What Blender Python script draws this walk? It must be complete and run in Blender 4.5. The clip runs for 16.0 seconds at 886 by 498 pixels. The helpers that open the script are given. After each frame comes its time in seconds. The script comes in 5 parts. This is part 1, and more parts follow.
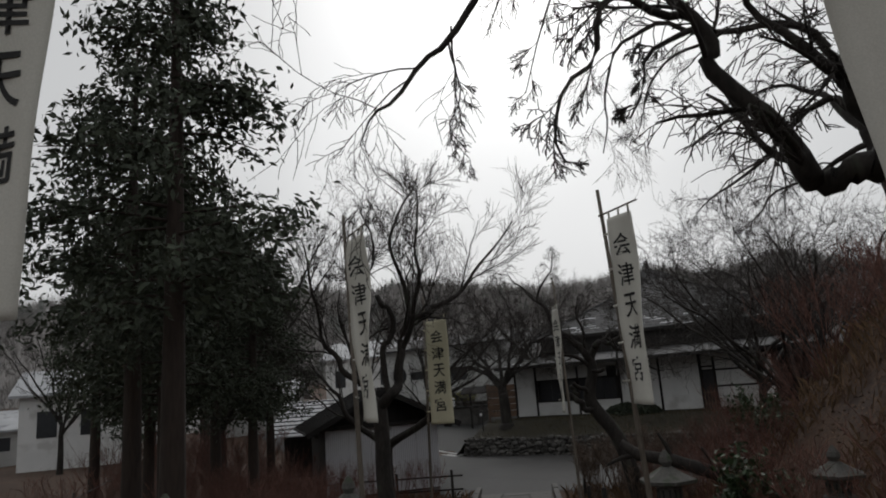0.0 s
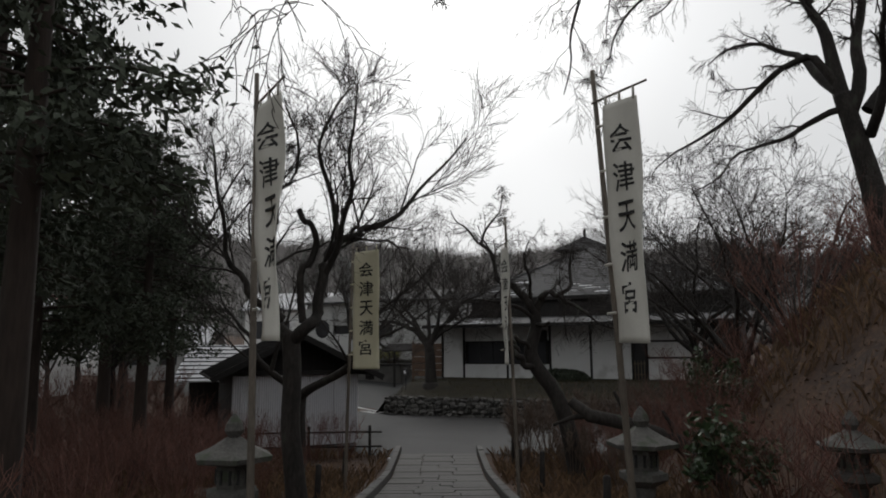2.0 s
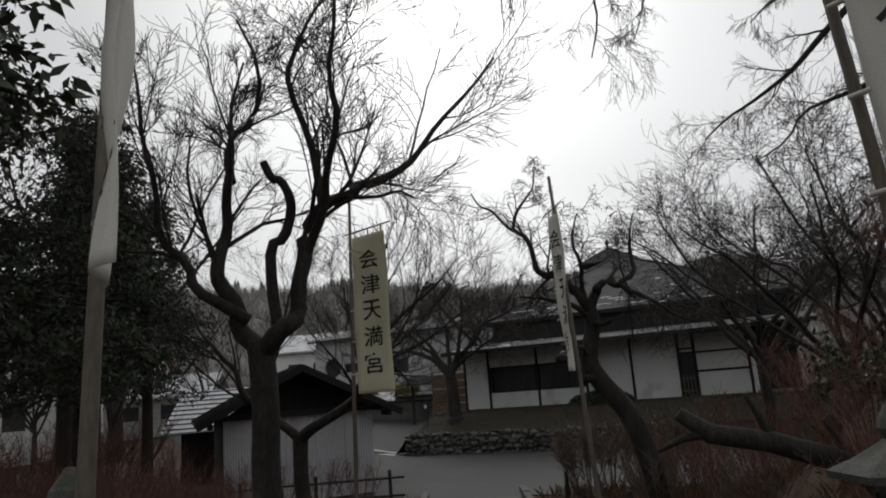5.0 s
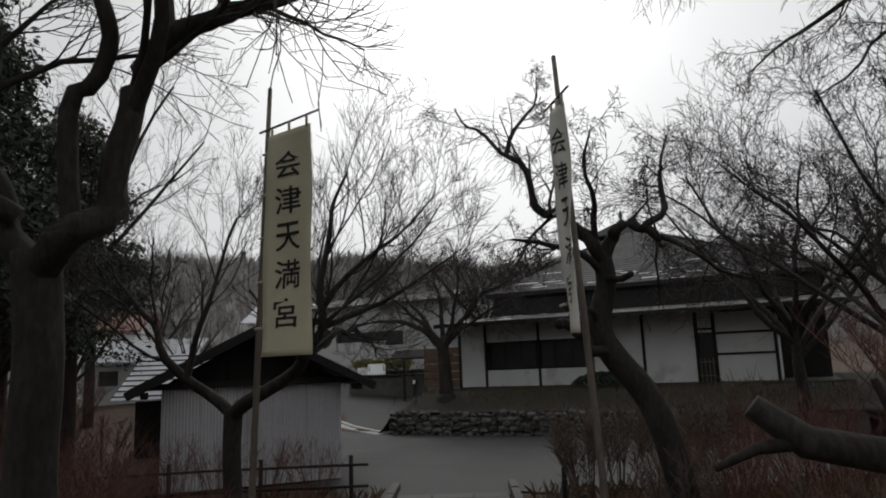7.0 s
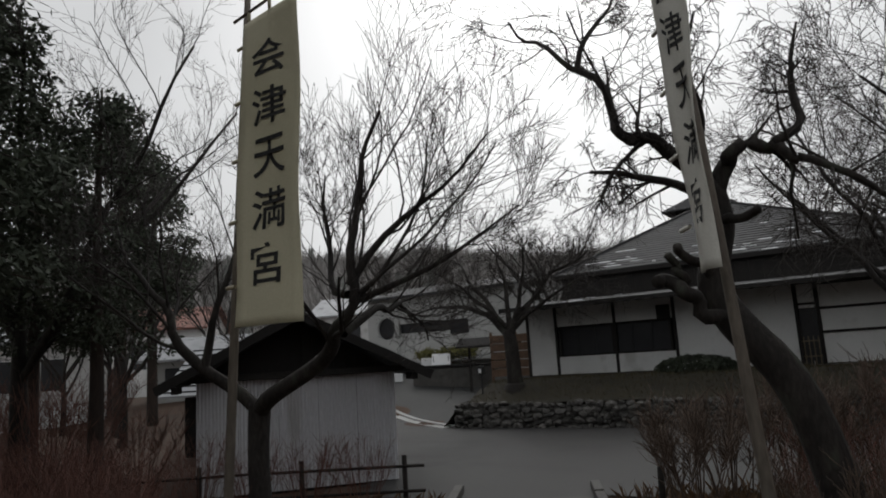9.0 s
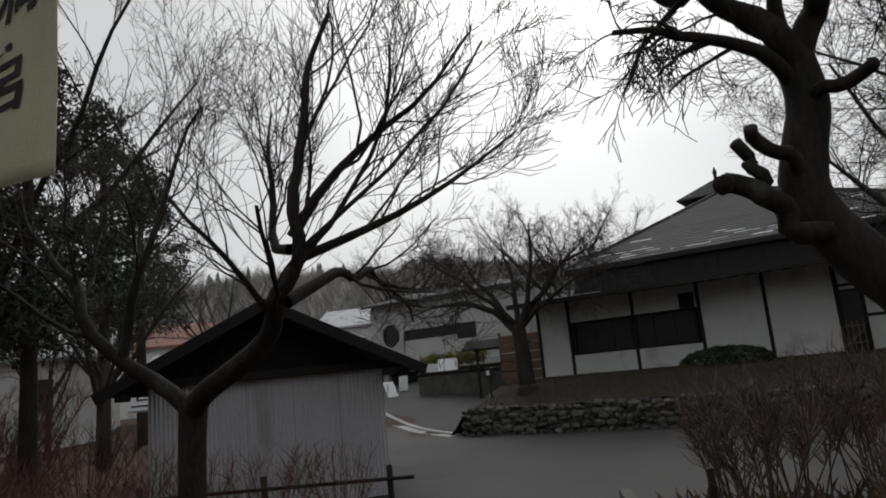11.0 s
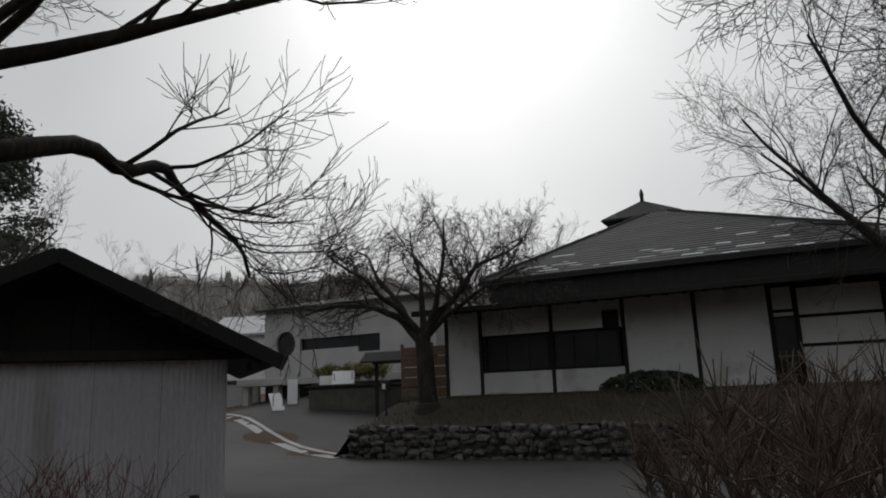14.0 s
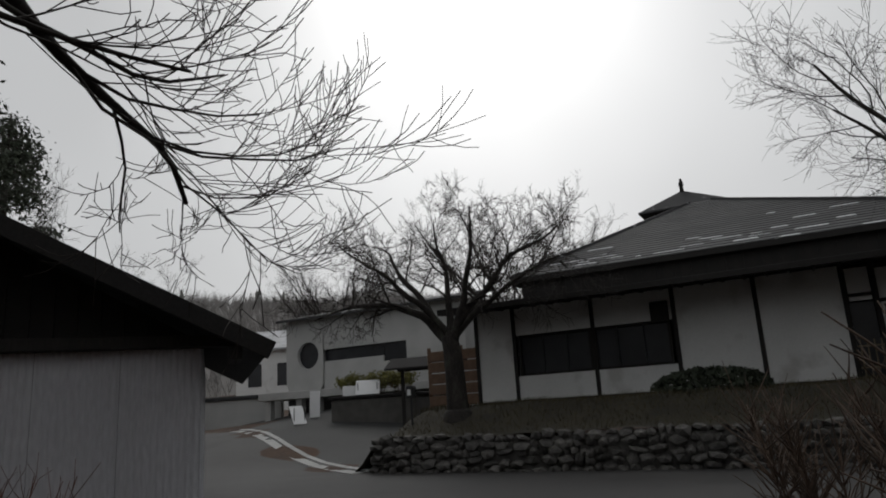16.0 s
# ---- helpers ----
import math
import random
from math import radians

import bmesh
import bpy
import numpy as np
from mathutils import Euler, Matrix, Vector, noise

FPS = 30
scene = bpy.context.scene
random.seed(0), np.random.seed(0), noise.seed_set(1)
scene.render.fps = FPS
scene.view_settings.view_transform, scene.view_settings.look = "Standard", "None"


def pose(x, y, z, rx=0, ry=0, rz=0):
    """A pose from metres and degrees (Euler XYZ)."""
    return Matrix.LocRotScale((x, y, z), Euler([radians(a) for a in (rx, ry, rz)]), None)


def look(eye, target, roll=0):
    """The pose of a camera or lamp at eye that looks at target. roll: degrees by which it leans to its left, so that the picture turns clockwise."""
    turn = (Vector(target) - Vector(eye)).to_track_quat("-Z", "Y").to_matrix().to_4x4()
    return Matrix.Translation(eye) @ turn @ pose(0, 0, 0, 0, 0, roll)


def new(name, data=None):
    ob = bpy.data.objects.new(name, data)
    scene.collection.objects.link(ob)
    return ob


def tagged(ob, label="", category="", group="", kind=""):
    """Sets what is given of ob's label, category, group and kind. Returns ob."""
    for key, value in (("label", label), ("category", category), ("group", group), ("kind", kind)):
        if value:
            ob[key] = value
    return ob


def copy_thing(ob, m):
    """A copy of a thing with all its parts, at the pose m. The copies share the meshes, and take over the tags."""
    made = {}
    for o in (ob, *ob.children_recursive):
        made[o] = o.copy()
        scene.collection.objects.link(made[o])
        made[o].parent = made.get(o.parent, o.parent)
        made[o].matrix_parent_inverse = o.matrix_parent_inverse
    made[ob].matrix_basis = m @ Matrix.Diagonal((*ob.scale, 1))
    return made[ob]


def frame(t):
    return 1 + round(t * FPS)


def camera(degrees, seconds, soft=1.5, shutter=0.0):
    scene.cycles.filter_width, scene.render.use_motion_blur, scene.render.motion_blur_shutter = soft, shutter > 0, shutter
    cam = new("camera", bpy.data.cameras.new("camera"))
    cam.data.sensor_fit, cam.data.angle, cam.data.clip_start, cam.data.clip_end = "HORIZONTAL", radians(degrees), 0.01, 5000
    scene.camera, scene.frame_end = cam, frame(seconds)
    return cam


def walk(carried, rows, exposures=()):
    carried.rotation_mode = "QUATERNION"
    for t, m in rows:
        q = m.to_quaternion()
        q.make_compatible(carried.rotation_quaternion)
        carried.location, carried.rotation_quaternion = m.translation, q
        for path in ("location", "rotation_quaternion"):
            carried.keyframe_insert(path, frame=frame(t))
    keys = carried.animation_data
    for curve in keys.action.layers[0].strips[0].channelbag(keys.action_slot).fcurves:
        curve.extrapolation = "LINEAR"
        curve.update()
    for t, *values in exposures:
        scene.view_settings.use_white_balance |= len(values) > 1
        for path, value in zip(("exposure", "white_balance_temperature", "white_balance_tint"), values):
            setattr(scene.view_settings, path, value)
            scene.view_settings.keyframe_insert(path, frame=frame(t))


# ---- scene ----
cam = camera(65.3, 16.0, soft=1.9)
PATH = [
    (0, (5.843, 1.223, 1.651), (4.848, 2.912, 2.049), -4.2),
    (0.5, (5.612, 1.362, 1.586), (4.689, 3.109, 1.897), -2.5),
    (1, (5.296, 1.971, 1.412), (4.363, 3.713, 1.719), -4.6),
    (1.5, (5.02, 2.467, 1.492), (4.106, 4.226, 1.758), -2.8),
    (2, (4.792, 2.846, 1.317), (3.957, 4.64, 1.608), -0.4),
    (2.5, (4.569, 3.384, 1.286), (3.665, 5.148, 1.551), -3.7),
    (3, (4.372, 3.905, 1.359), (3.545, 5.703, 1.647), -0.9),
    (3.5, (4.097, 4.484, 1.281), (3.163, 6.216, 1.639), -2.7),
    (4, (3.843, 4.922, 1.293), (2.909, 6.656, 1.643), -0.8),
    (4.5, (3.527, 5.121, 1.115), (2.685, 6.891, 1.514), -4.7),
    (7, (2.504, 8.168, 0.898), (1.625, 9.933, 1.233), -2.2),
    (7.5, (2.278, 8.64, 0.917), (1.393, 10.416, 1.17), -4.5),
    (8, (2.135, 9.014, 0.806), (1.213, 10.755, 1.151), -0.2),
    (8.5, (1.932, 9.437, 0.811), (0.921, 11.135, 1.119), -2.2),
    (11, (0.846, 11.724, 0.425), (-0.216, 13.38, 0.785), -5.5),
    (11.5, (0.688, 12.112, 0.434), (-0.305, 13.816, 0.765), -2.3),
    (12, (0.501, 12.642, 0.293), (-0.439, 14.379, 0.61), -2.2),
    (12.5, (0.295, 13.09, 0.302), (-0.622, 14.844, 0.587), -4.0),
    (13, (0.079, 13.43, 0.328), (-0.675, 15.259, 0.623), -2.6),
    (13.5, (-0.127, 13.899, 0.192), (-0.977, 15.653, 0.643), -4.2),
    (14, (-0.299, 14.313, 0.143), (-1.148, 16.077, 0.552), -2.2),
    (14.5, (-0.562, 14.749, 0.096), (-1.381, 16.529, 0.496), -1.9),
    (15, (-0.626, 15.141, 0.061), (-1.532, 16.884, 0.436), -4.3),
    (15.5, (-0.849, 15.497, 0.075), (-1.746, 17.249, 0.424), -3.4),
    (16, (-1.108, 15.97, -0.08), (-2.022, 17.69, 0.374), -3.5),
]
walk(cam, [(t, look(eye, target, roll)) for t, eye, target, roll in PATH],
     [(0, 0.0), (1, 0.18), (4.5, 0.16), (8.5, 0.18), (11.5, 0.15), (12.5, 0.05), (13.5, -0.06), (16, -0.1)])

# ---- world, sun, exposure ----
world = bpy.data.worlds.new("overcast_sky")
scene.world = world
world.use_nodes = True
wn, wl = world.node_tree.nodes, world.node_tree.links
wn.clear()
sky = wn.new("ShaderNodeTexSky")
sky.sky_type, sky.sun_disc = "NISHITA", False
sky.sun_elevation, sky.sun_rotation = radians(38), radians(-25)
sky.air_density, sky.dust_density = 1.0, 4.0
flat = wn.new("ShaderNodeHueSaturation")
flat.inputs["Saturation"].default_value = 0.10
cloud = wn.new("ShaderNodeTexNoise")
cloud.inputs["Scale"].default_value, cloud.inputs["Detail"].default_value = 1.6, 3.0
cramp = wn.new("ShaderNodeMapRange")
cramp.inputs["From Min"].default_value, cramp.inputs["From Max"].default_value = 0.3, 0.7
cramp.inputs["To Min"].default_value, cramp.inputs["To Max"].default_value = 0.86, 1.08
veil = wn.new("ShaderNodeMix")
veil.data_type = "RGBA"
veil.inputs[0].default_value = 0.72
veil.inputs[7].default_value = (7.6, 7.75, 7.9, 1)
tone = wn.new("ShaderNodeMix")
tone.data_type, tone.blend_type = "RGBA", "MULTIPLY"
tone.inputs[0].default_value = 1.0
back = wn.new("ShaderNodeBackground")
back.inputs["Strength"].default_value = 0.077
wout = wn.new("ShaderNodeOutputWorld")
wl.new(sky.outputs[0], flat.inputs["Color"])
wl.new(flat.outputs[0], veil.inputs[6])
wl.new(cloud.outputs[0], cramp.inputs[0])
wl.new(veil.outputs[2], tone.inputs[6])
wl.new(cramp.outputs[0], tone.inputs[7])
wl.new(tone.outputs[2], back.inputs[0])
wl.new(back.outputs[0], wout.inputs[0])
sun = new("sun", bpy.data.lights.new("sun", "SUN"))
sun.data.energy, sun.data.angle, sun.data.color = 0.3, radians(25), (1.0, 0.97, 0.93)
sun.matrix_world = look((0, 0, 50), (20, -30, 0))

# ---- materials ----
def material(name, colours, rough=0.85, scale=3.0, bump=0.3, fine=40.0, metal=0.0, random=0.0, island=0.0, stretch=(1, 1, 1), spots=None):
    """Noise between two or three colours at two scales, with bump; random: variation from piece to piece; spots: (colour, amount, scale)."""
    m = bpy.data.materials.new(name)
    m.use_nodes = True
    n, l = m.node_tree.nodes, m.node_tree.links
    b = n["Principled BSDF"]
    co = n.new("ShaderNodeTexCoord")
    mp = n.new("ShaderNodeMapping")
    mp.inputs["Scale"].default_value = stretch
    l.new(co.outputs["Object"], mp.inputs[0])
    big = n.new("ShaderNodeTexNoise")
    big.inputs["Scale"].default_value, big.inputs["Detail"].default_value = scale, 6
    small = n.new("ShaderNodeTexNoise")
    small.inputs["Scale"].default_value, small.inputs["Detail"].default_value = fine, 4
    l.new(mp.outputs[0], big.inputs["Vector"]), l.new(mp.outputs[0], small.inputs["Vector"])
    mixf = n.new("ShaderNodeMath")
    mixf.operation = "MULTIPLY_ADD"
    mixf.inputs[1].default_value = 0.45
    l.new(small.outputs[0], mixf.inputs[0])
    sc = n.new("ShaderNodeMath")
    sc.operation = "MULTIPLY"
    sc.inputs[1].default_value = 0.55
    l.new(big.outputs[0], sc.inputs[0]), l.new(sc.outputs[0], mixf.inputs[2])
    ramp = n.new("ShaderNodeValToRGB")
    e = ramp.color_ramp.elements
    e[0].position, e[1].position = 0.36, 0.64
    e[0].color, e[1].color = (*colours[0], 1), (*colours[-1], 1)
    if len(colours) == 3:
        e.new(0.5).color = (*colours[1], 1)
    l.new(mixf.outputs[0], ramp.inputs[0])
    out = ramp.outputs[0]
    if spots:
        sp = n.new("ShaderNodeTexNoise")
        sp.inputs["Scale"].default_value, sp.inputs["Detail"].default_value = spots[2], 5
        l.new(mp.outputs[0], sp.inputs["Vector"])
        r2 = n.new("ShaderNodeMapRange")
        r2.inputs["From Min"].default_value, r2.inputs["From Max"].default_value = 1 - spots[1] - 0.06, 1 - spots[1] + 0.06
        l.new(sp.outputs[0], r2.inputs[0])
        mx = n.new("ShaderNodeMix")
        mx.data_type = "RGBA"
        mx.inputs[7].default_value = (*spots[0], 1)
        l.new(r2.outputs[0], mx.inputs[0]), l.new(out, mx.inputs[6])
        out = mx.outputs[2]
    if random or island:
        hs = n.new("ShaderNodeHueSaturation")
        mr = n.new("ShaderNodeMapRange")
        k = random or island
        mr.inputs["To Min"].default_value, mr.inputs["To Max"].default_value = 1 - k, 1 + k
        if random:
            l.new(n.new("ShaderNodeObjectInfo").outputs["Random"], mr.inputs[0])
        else:
            l.new(n.new("ShaderNodeNewGeometry").outputs["Random Per Island"], mr.inputs[0])
        l.new(mr.outputs[0], hs.inputs["Value"]), l.new(out, hs.inputs["Color"])
        out = hs.outputs[0]
    l.new(out, b.inputs["Base Color"])
    rr = n.new("ShaderNodeMapRange")
    rr.inputs["To Min"].default_value, rr.inputs["To Max"].default_value = max(0.03, rough - 0.12), min(1, rough + 0.1)
    l.new(big.outputs[0], rr.inputs[0]), l.new(rr.outputs[0], b.inputs["Roughness"])
    b.inputs["Metallic"].default_value = metal
    if bump:
        bp = n.new("ShaderNodeBump")
        bp.inputs["Strength"].default_value, bp.inputs["Distance"].default_value = bump, 0.02
        l.new(mixf.outputs[0], bp.inputs["Height"]), l.new(bp.outputs[0], b.inputs["Normal"])
    return m


SOIL = material("leaf_strewn_soil", [(0.026, 0.013, 0.008), (0.055, 0.029, 0.017), (0.092, 0.050, 0.028)], 0.95, 1.3, 0.8, 22, spots=((0.085, 0.048, 0.028), 0.42, 9))
ASPHALT = material("wet_asphalt", [(0.024, 0.023, 0.0225), (0.043, 0.041, 0.040)], 0.68, 0.5, 0.3, 90, spots=((0.022, 0.021, 0.021), 0.42, 0.45))
ASPHALT2 = material("dark_asphalt", [(0.022, 0.023, 0.023), (0.038, 0.038, 0.038)], 0.7, 0.6, 0.25, 90)
TURF = material("dark_winter_turf", [(0.018, 0.016, 0.010), (0.042, 0.036, 0.022)], 0.95, 1.5, 0.8, 25)
TURFBLADE = material("dull_grass_blade", [(0.04, 0.036, 0.02), (0.09, 0.075, 0.042)], 0.9, 4, 0.0, 30, island=0.4)
STONE = material("paving_stone", [(0.042, 0.039, 0.035), (0.072, 0.067, 0.061)], 0.65, 1.7, 0.4, 35, random=0.1)
KERB = material("kerb_stone", [(0.05, 0.047, 0.043), (0.10, 0.095, 0.088)], 0.7, 3, 0.5, 30, random=0.15)
WALLSTONE = material("mossy_field_stone", [(0.045, 0.042, 0.038), (0.09, 0.085, 0.08), (0.16, 0.15, 0.14)], 0.7, 3.5, 0.8, 25, random=0.4, spots=((0.05, 0.055, 0.03), 0.36, 6))
LANTERN = material("lantern_stone", [(0.05, 0.048, 0.045), (0.12, 0.115, 0.105)], 0.85, 5, 0.7, 45, spots=((0.05, 0.06, 0.04), 0.4, 7))
BARK = material("bark", [(0.009, 0.007, 0.006), (0.021, 0.0175, 0.015), (0.042, 0.036, 0.031)], 0.95, 5, 1.0, 30, stretch=(1, 1, 0.35), spots=((0.045, 0.05, 0.038), 0.34, 5))
TWIG = material("twig_bark", [(0.02, 0.016, 0.014), (0.045, 0.036, 0.031)], 0.85, 6, 0.0, 30)
SHRUB = material("shrub_stem", [(0.06, 0.04, 0.03), (0.12, 0.085, 0.062)], 0.85, 8, 0.0, 30, island=0.4)
REDSHRUB = material("red_brown_stem", [(0.075, 0.03, 0.022), (0.15, 0.068, 0.05)], 0.85, 8, 0.0, 30, island=0.4)
DRYGRASS = material("dry_grass", [(0.08, 0.045, 0.024), (0.19, 0.12, 0.065)], 0.9, 4, 0.0, 30, island=0.45)
DEADLEAF = material("dead_leaves", [(0.06, 0.035, 0.022), (0.14, 0.085, 0.05)], 0.85, 4, 0.0, 30, island=0.5)
CEDAR = material("cedar_foliage", [(0.028, 0.036, 0.023), (0.062, 0.076, 0.050)], 0.85, 3, 0.0, 30, island=0.35)
CEDARBARK = material("cedar_bark", [(0.02, 0.014, 0.011), (0.05, 0.035, 0.028)], 0.95, 4, 1.0, 25, stretch=(1, 1, 0.15))
GREEN = material("broad_leaf", [(0.02, 0.04, 0.015), (0.045, 0.075, 0.03)], 0.45, 5, 0.0, 30, island=0.4)
YELLOWGREEN = material("yellow_green_leaf", [(0.10, 0.10, 0.02), (0.20, 0.19, 0.05)], 0.7, 5, 0.0, 30, island=0.4)
PLASTER = material("grey_white_plaster", [(0.62, 0.62, 0.61), (0.74, 0.74, 0.73)], 0.85, 0.8, 0.15, 50, spots=((0.52, 0.515, 0.50), 0.38, 1.1))
CONCRETE = material("pale_concrete", [(0.36, 0.36, 0.35), (0.50, 0.50, 0.49)], 0.8, 0.7, 0.2, 40)
TIMBER = material("black_stained_timber", [(0.010, 0.009, 0.008), (0.024, 0.021, 0.019)], 0.85, 6, 0.4, 60, stretch=(1, 1, 0.2))
BROWNWOOD = material("brown_board", [(0.09, 0.05, 0.03), (0.16, 0.10, 0.065)], 0.8, 4, 0.4, 60, random=0.15)
WEATHERED = material("weathered_pole", [(0.07, 0.058, 0.045), (0.15, 0.125, 0.10)], 0.75, 5, 0.4, 60, stretch=(1, 1, 0.2))
BAMBOO = material("old_bamboo", [(0.10, 0.08, 0.05), (0.19, 0.155, 0.10)], 0.6, 4, 0.2, 40, stretch=(1, 1, 0.3))
SHINGLE = material("dark_roof_shingle", [(0.022, 0.022, 0.024), (0.05, 0.05, 0.052)], 0.7, 2, 0.4, 50, random=0.3)
SHINGLE_J = material("dark_roof_sheet", [(0.024, 0.024, 0.026), (0.045, 0.045, 0.047)], 0.7, 2, 0.4, 50, spots=((0.40, 0.41, 0.42), 0.30, 2.2))
SNOW = material("thin_wet_snow", [(0.55, 0.56, 0.58), (0.75, 0.76, 0.78)], 0.7, 9, 0.4, 50)
ROOFDARK = material("black_roof_sheet", [(0.006, 0.005, 0.005), (0.016, 0.014, 0.013)], 0.85, 2, 0.3, 40)
ROOFLIGHT = material("pale_metal_roof", [(0.30, 0.31, 0.33), (0.46, 0.47, 0.49)], 0.45, 1.2, 0.2, 40, spots=((0.16, 0.16, 0.17), 0.36, 1.5))
CORRUGATED = material("white_corrugated_sheet", [(0.50, 0.50, 0.525), (0.62, 0.62, 0.645)], 0.5, 0.9, 0.1, 30, stretch=(1, 1, 0.3), spots=((0.38, 0.37, 0.37), 0.33, 1.4))
CLOTH = material("off_white_cloth", [(0.52, 0.51, 0.46), (0.64, 0.625, 0.57)], 0.9, 1.5, 0.15, 120)
CLOTHY = material("yellowed_cloth", [(0.52, 0.49, 0.34), (0.64, 0.60, 0.45)], 0.9, 1.5, 0.15, 120)
INK_AND_HOLLOW = material("black_ink_and_hollow_shade", [(0.012, 0.012, 0.012), (0.03, 0.03, 0.03)], 0.85, 6, 0.0, 60)
# window screens, and in the two entrances a colour painted for the shade inside
SHADEGLASS = material("dark_screen_and_entry_shade", [(0.012, 0.013, 0.016), (0.025, 0.026, 0.03)], 0.35, 2, 0.0, 30)
WHITEBOARD = material("white_sign_board", [(0.72, 0.73, 0.74), (0.8, 0.8, 0.8)], 0.4, 3, 0.0, 30)
BLUE = material("blue_sheet", [(0.03, 0.13, 0.20), (0.05, 0.18, 0.27)], 0.5, 1, 0.1, 30)
REDROOF = material("red_brown_roof", [(0.18, 0.07, 0.05), (0.26, 0.11, 0.08)], 0.6, 1, 0.2, 30)
FIELD = material("winter_field", [(0.12, 0.125, 0.03), (0.2, 0.2, 0.06)], 0.95, 0.6, 0.3, 15)
# these three far materials have the haze of distance mixed into their base colours
HILL = material("hazed_hill_floor", [(0.20, 0.19, 0.183), (0.28, 0.265, 0.255)], 0.95, 0.03, 0.3, 0.4)
WOOD_FAR = material("hazed_bare_wood", [(0.21, 0.2, 0.192), (0.30, 0.285, 0.275)], 0.95, 0.08, 0.0, 1, island=0.3)
PINE_FAR = material("hazed_pine", [(0.13, 0.136, 0.126), (0.18, 0.187, 0.175)], 0.95, 0.08, 0.0, 1, island=0.3)
IRON = material("black_iron", [(0.012, 0.012, 0.013), (0.025, 0.025, 0.025)], 0.5, 8, 0.1, 50)

# ---- mesh helpers ----
def mesh_object(name, verts, faces, mat, parent=None, label="", smooth=False):
    me = bpy.data.meshes.new(name)
    me.from_pydata(verts, [], faces)
    if smooth:
        me.polygons.foreach_set("use_smooth", [True] * len(me.polygons))
    me.materials.append(mat)
    me.update()
    ob = new(name, me)
    if parent:
        ob.parent = parent
    if label:
        ob["label"] = label
    return ob


def part(name, bm, mat, parent=None, label=""):
    me = bpy.data.meshes.new(name)
    bm.to_mesh(me)
    bm.free()
    me.materials.append(mat)
    ob = new(name, me)
    if parent:
        ob.parent = parent
    if label:
        ob["label"] = label
    return ob


def box(x0, x1, y0, y1, z0, z1, bevel=0.0, bm=None):
    bm = bm or bmesh.new()
    made = bmesh.ops.create_cube(bm, size=1, matrix=Matrix.Translation(((x0 + x1) / 2, (y0 + y1) / 2, (z0 + z1) / 2)) @ Matrix.Diagonal((x1 - x0, y1 - y0, z1 - z0, 1)))
    if bevel:
        edges = list({e for v in made["verts"] for e in v.link_edges})
        bmesh.ops.bevel(bm, geom=edges, offset=bevel, segments=1, affect="EDGES")
    return bm


def lathe(profile, sides=16, bm=None, centre=(0, 0), turn=0.0):
    """A turned body: profile of (radius, z)."""
    bm = bm or bmesh.new()
    rings = []
    for r, z in profile:
        rings.append([bm.verts.new((centre[0] + r * math.cos(turn + 2 * math.pi * i / sides), centre[1] + r * math.sin(turn + 2 * math.pi * i / sides), z)) for i in range(sides)])
    for a, b in zip(rings, rings[1:]):
        for i in range(sides):
            bm.faces.new((a[i], a[(i + 1) % sides], b[(i + 1) % sides], b[i]))
    bm.faces.new(rings[0][::-1]), bm.faces.new(rings[-1])
    return bm


class Tubes:
    """Collects tapered tubes along polylines into one mesh."""

    def __init__(self):
        self.v, self.f = [], []

    def add(self, pts, radii, sides=5):
        pts = np.asarray(pts, float)
        tan = np.gradient(pts, axis=0)
        tan /= np.linalg.norm(tan, axis=1)[:, None] + 1e-9
        ref = np.array((0.31, 0.17, 0.93)) if abs(tan[0][2]) < 0.85 else np.array((1.0, 0.1, 0.0))
        a = np.cross(tan, ref)
        a /= np.linalg.norm(a, axis=1)[:, None] + 1e-9
        b = np.cross(tan, a)
        ang = np.arange(sides) * (2 * math.pi / sides)
        ring = pts[:, None] + np.asarray(radii)[:, None, None] * (np.cos(ang)[None, :, None] * a[:, None] + np.sin(ang)[None, :, None] * b[:, None])
        o, k = len(self.v), len(pts)
        self.v.extend(map(tuple, ring.reshape(-1, 3).tolist()))
        for i in range(k - 1):
            for j in range(sides):
                p, q = o + i * sides + j, o + i * sides + (j + 1) % sides
                self.f.append((p, q, q + sides, p + sides))
        self.f.append(tuple(o + (k - 1) * sides + j for j in range(sides)))

    def put(self, name, mat, parent=None, label="", smooth=True):
        return mesh_object(name, self.v, self.f, mat, parent, label, smooth)


def thing(name, at, label, category, group="", kind="", turn=0.0):
    ob = new(name)
    ob.empty_display_size = 0.2
    ob.matrix_world = pose(*at, 0, 0, turn)
    return tagged(ob, label, category, group, kind)


# ---- lie of the land ----
START, AHEAD, RIGHT = (5.84, 1.22), (-0.426, 0.905), (0.905, 0.426)


def along(x, y):
    dx, dy = x - START[0], y - START[1]
    return dx * AHEAD[0] + dy * AHEAD[1], dx * RIGHT[0] + dy * RIGHT[1]


def spot(s, d):
    return START[0] + s * AHEAD[0] + d * RIGHT[0], START[1] + s * AHEAD[1] + d * RIGHT[1]


def step(a, b, v):
    k = min(1, max(0, (v - a) / (b - a)))
    return k * k * (3 - 2 * k)


def path_z(s):
    return 0.33 - 1.73 * min(1, max(0, s / 17.3)) + 0.09 * min(0, s) * -1


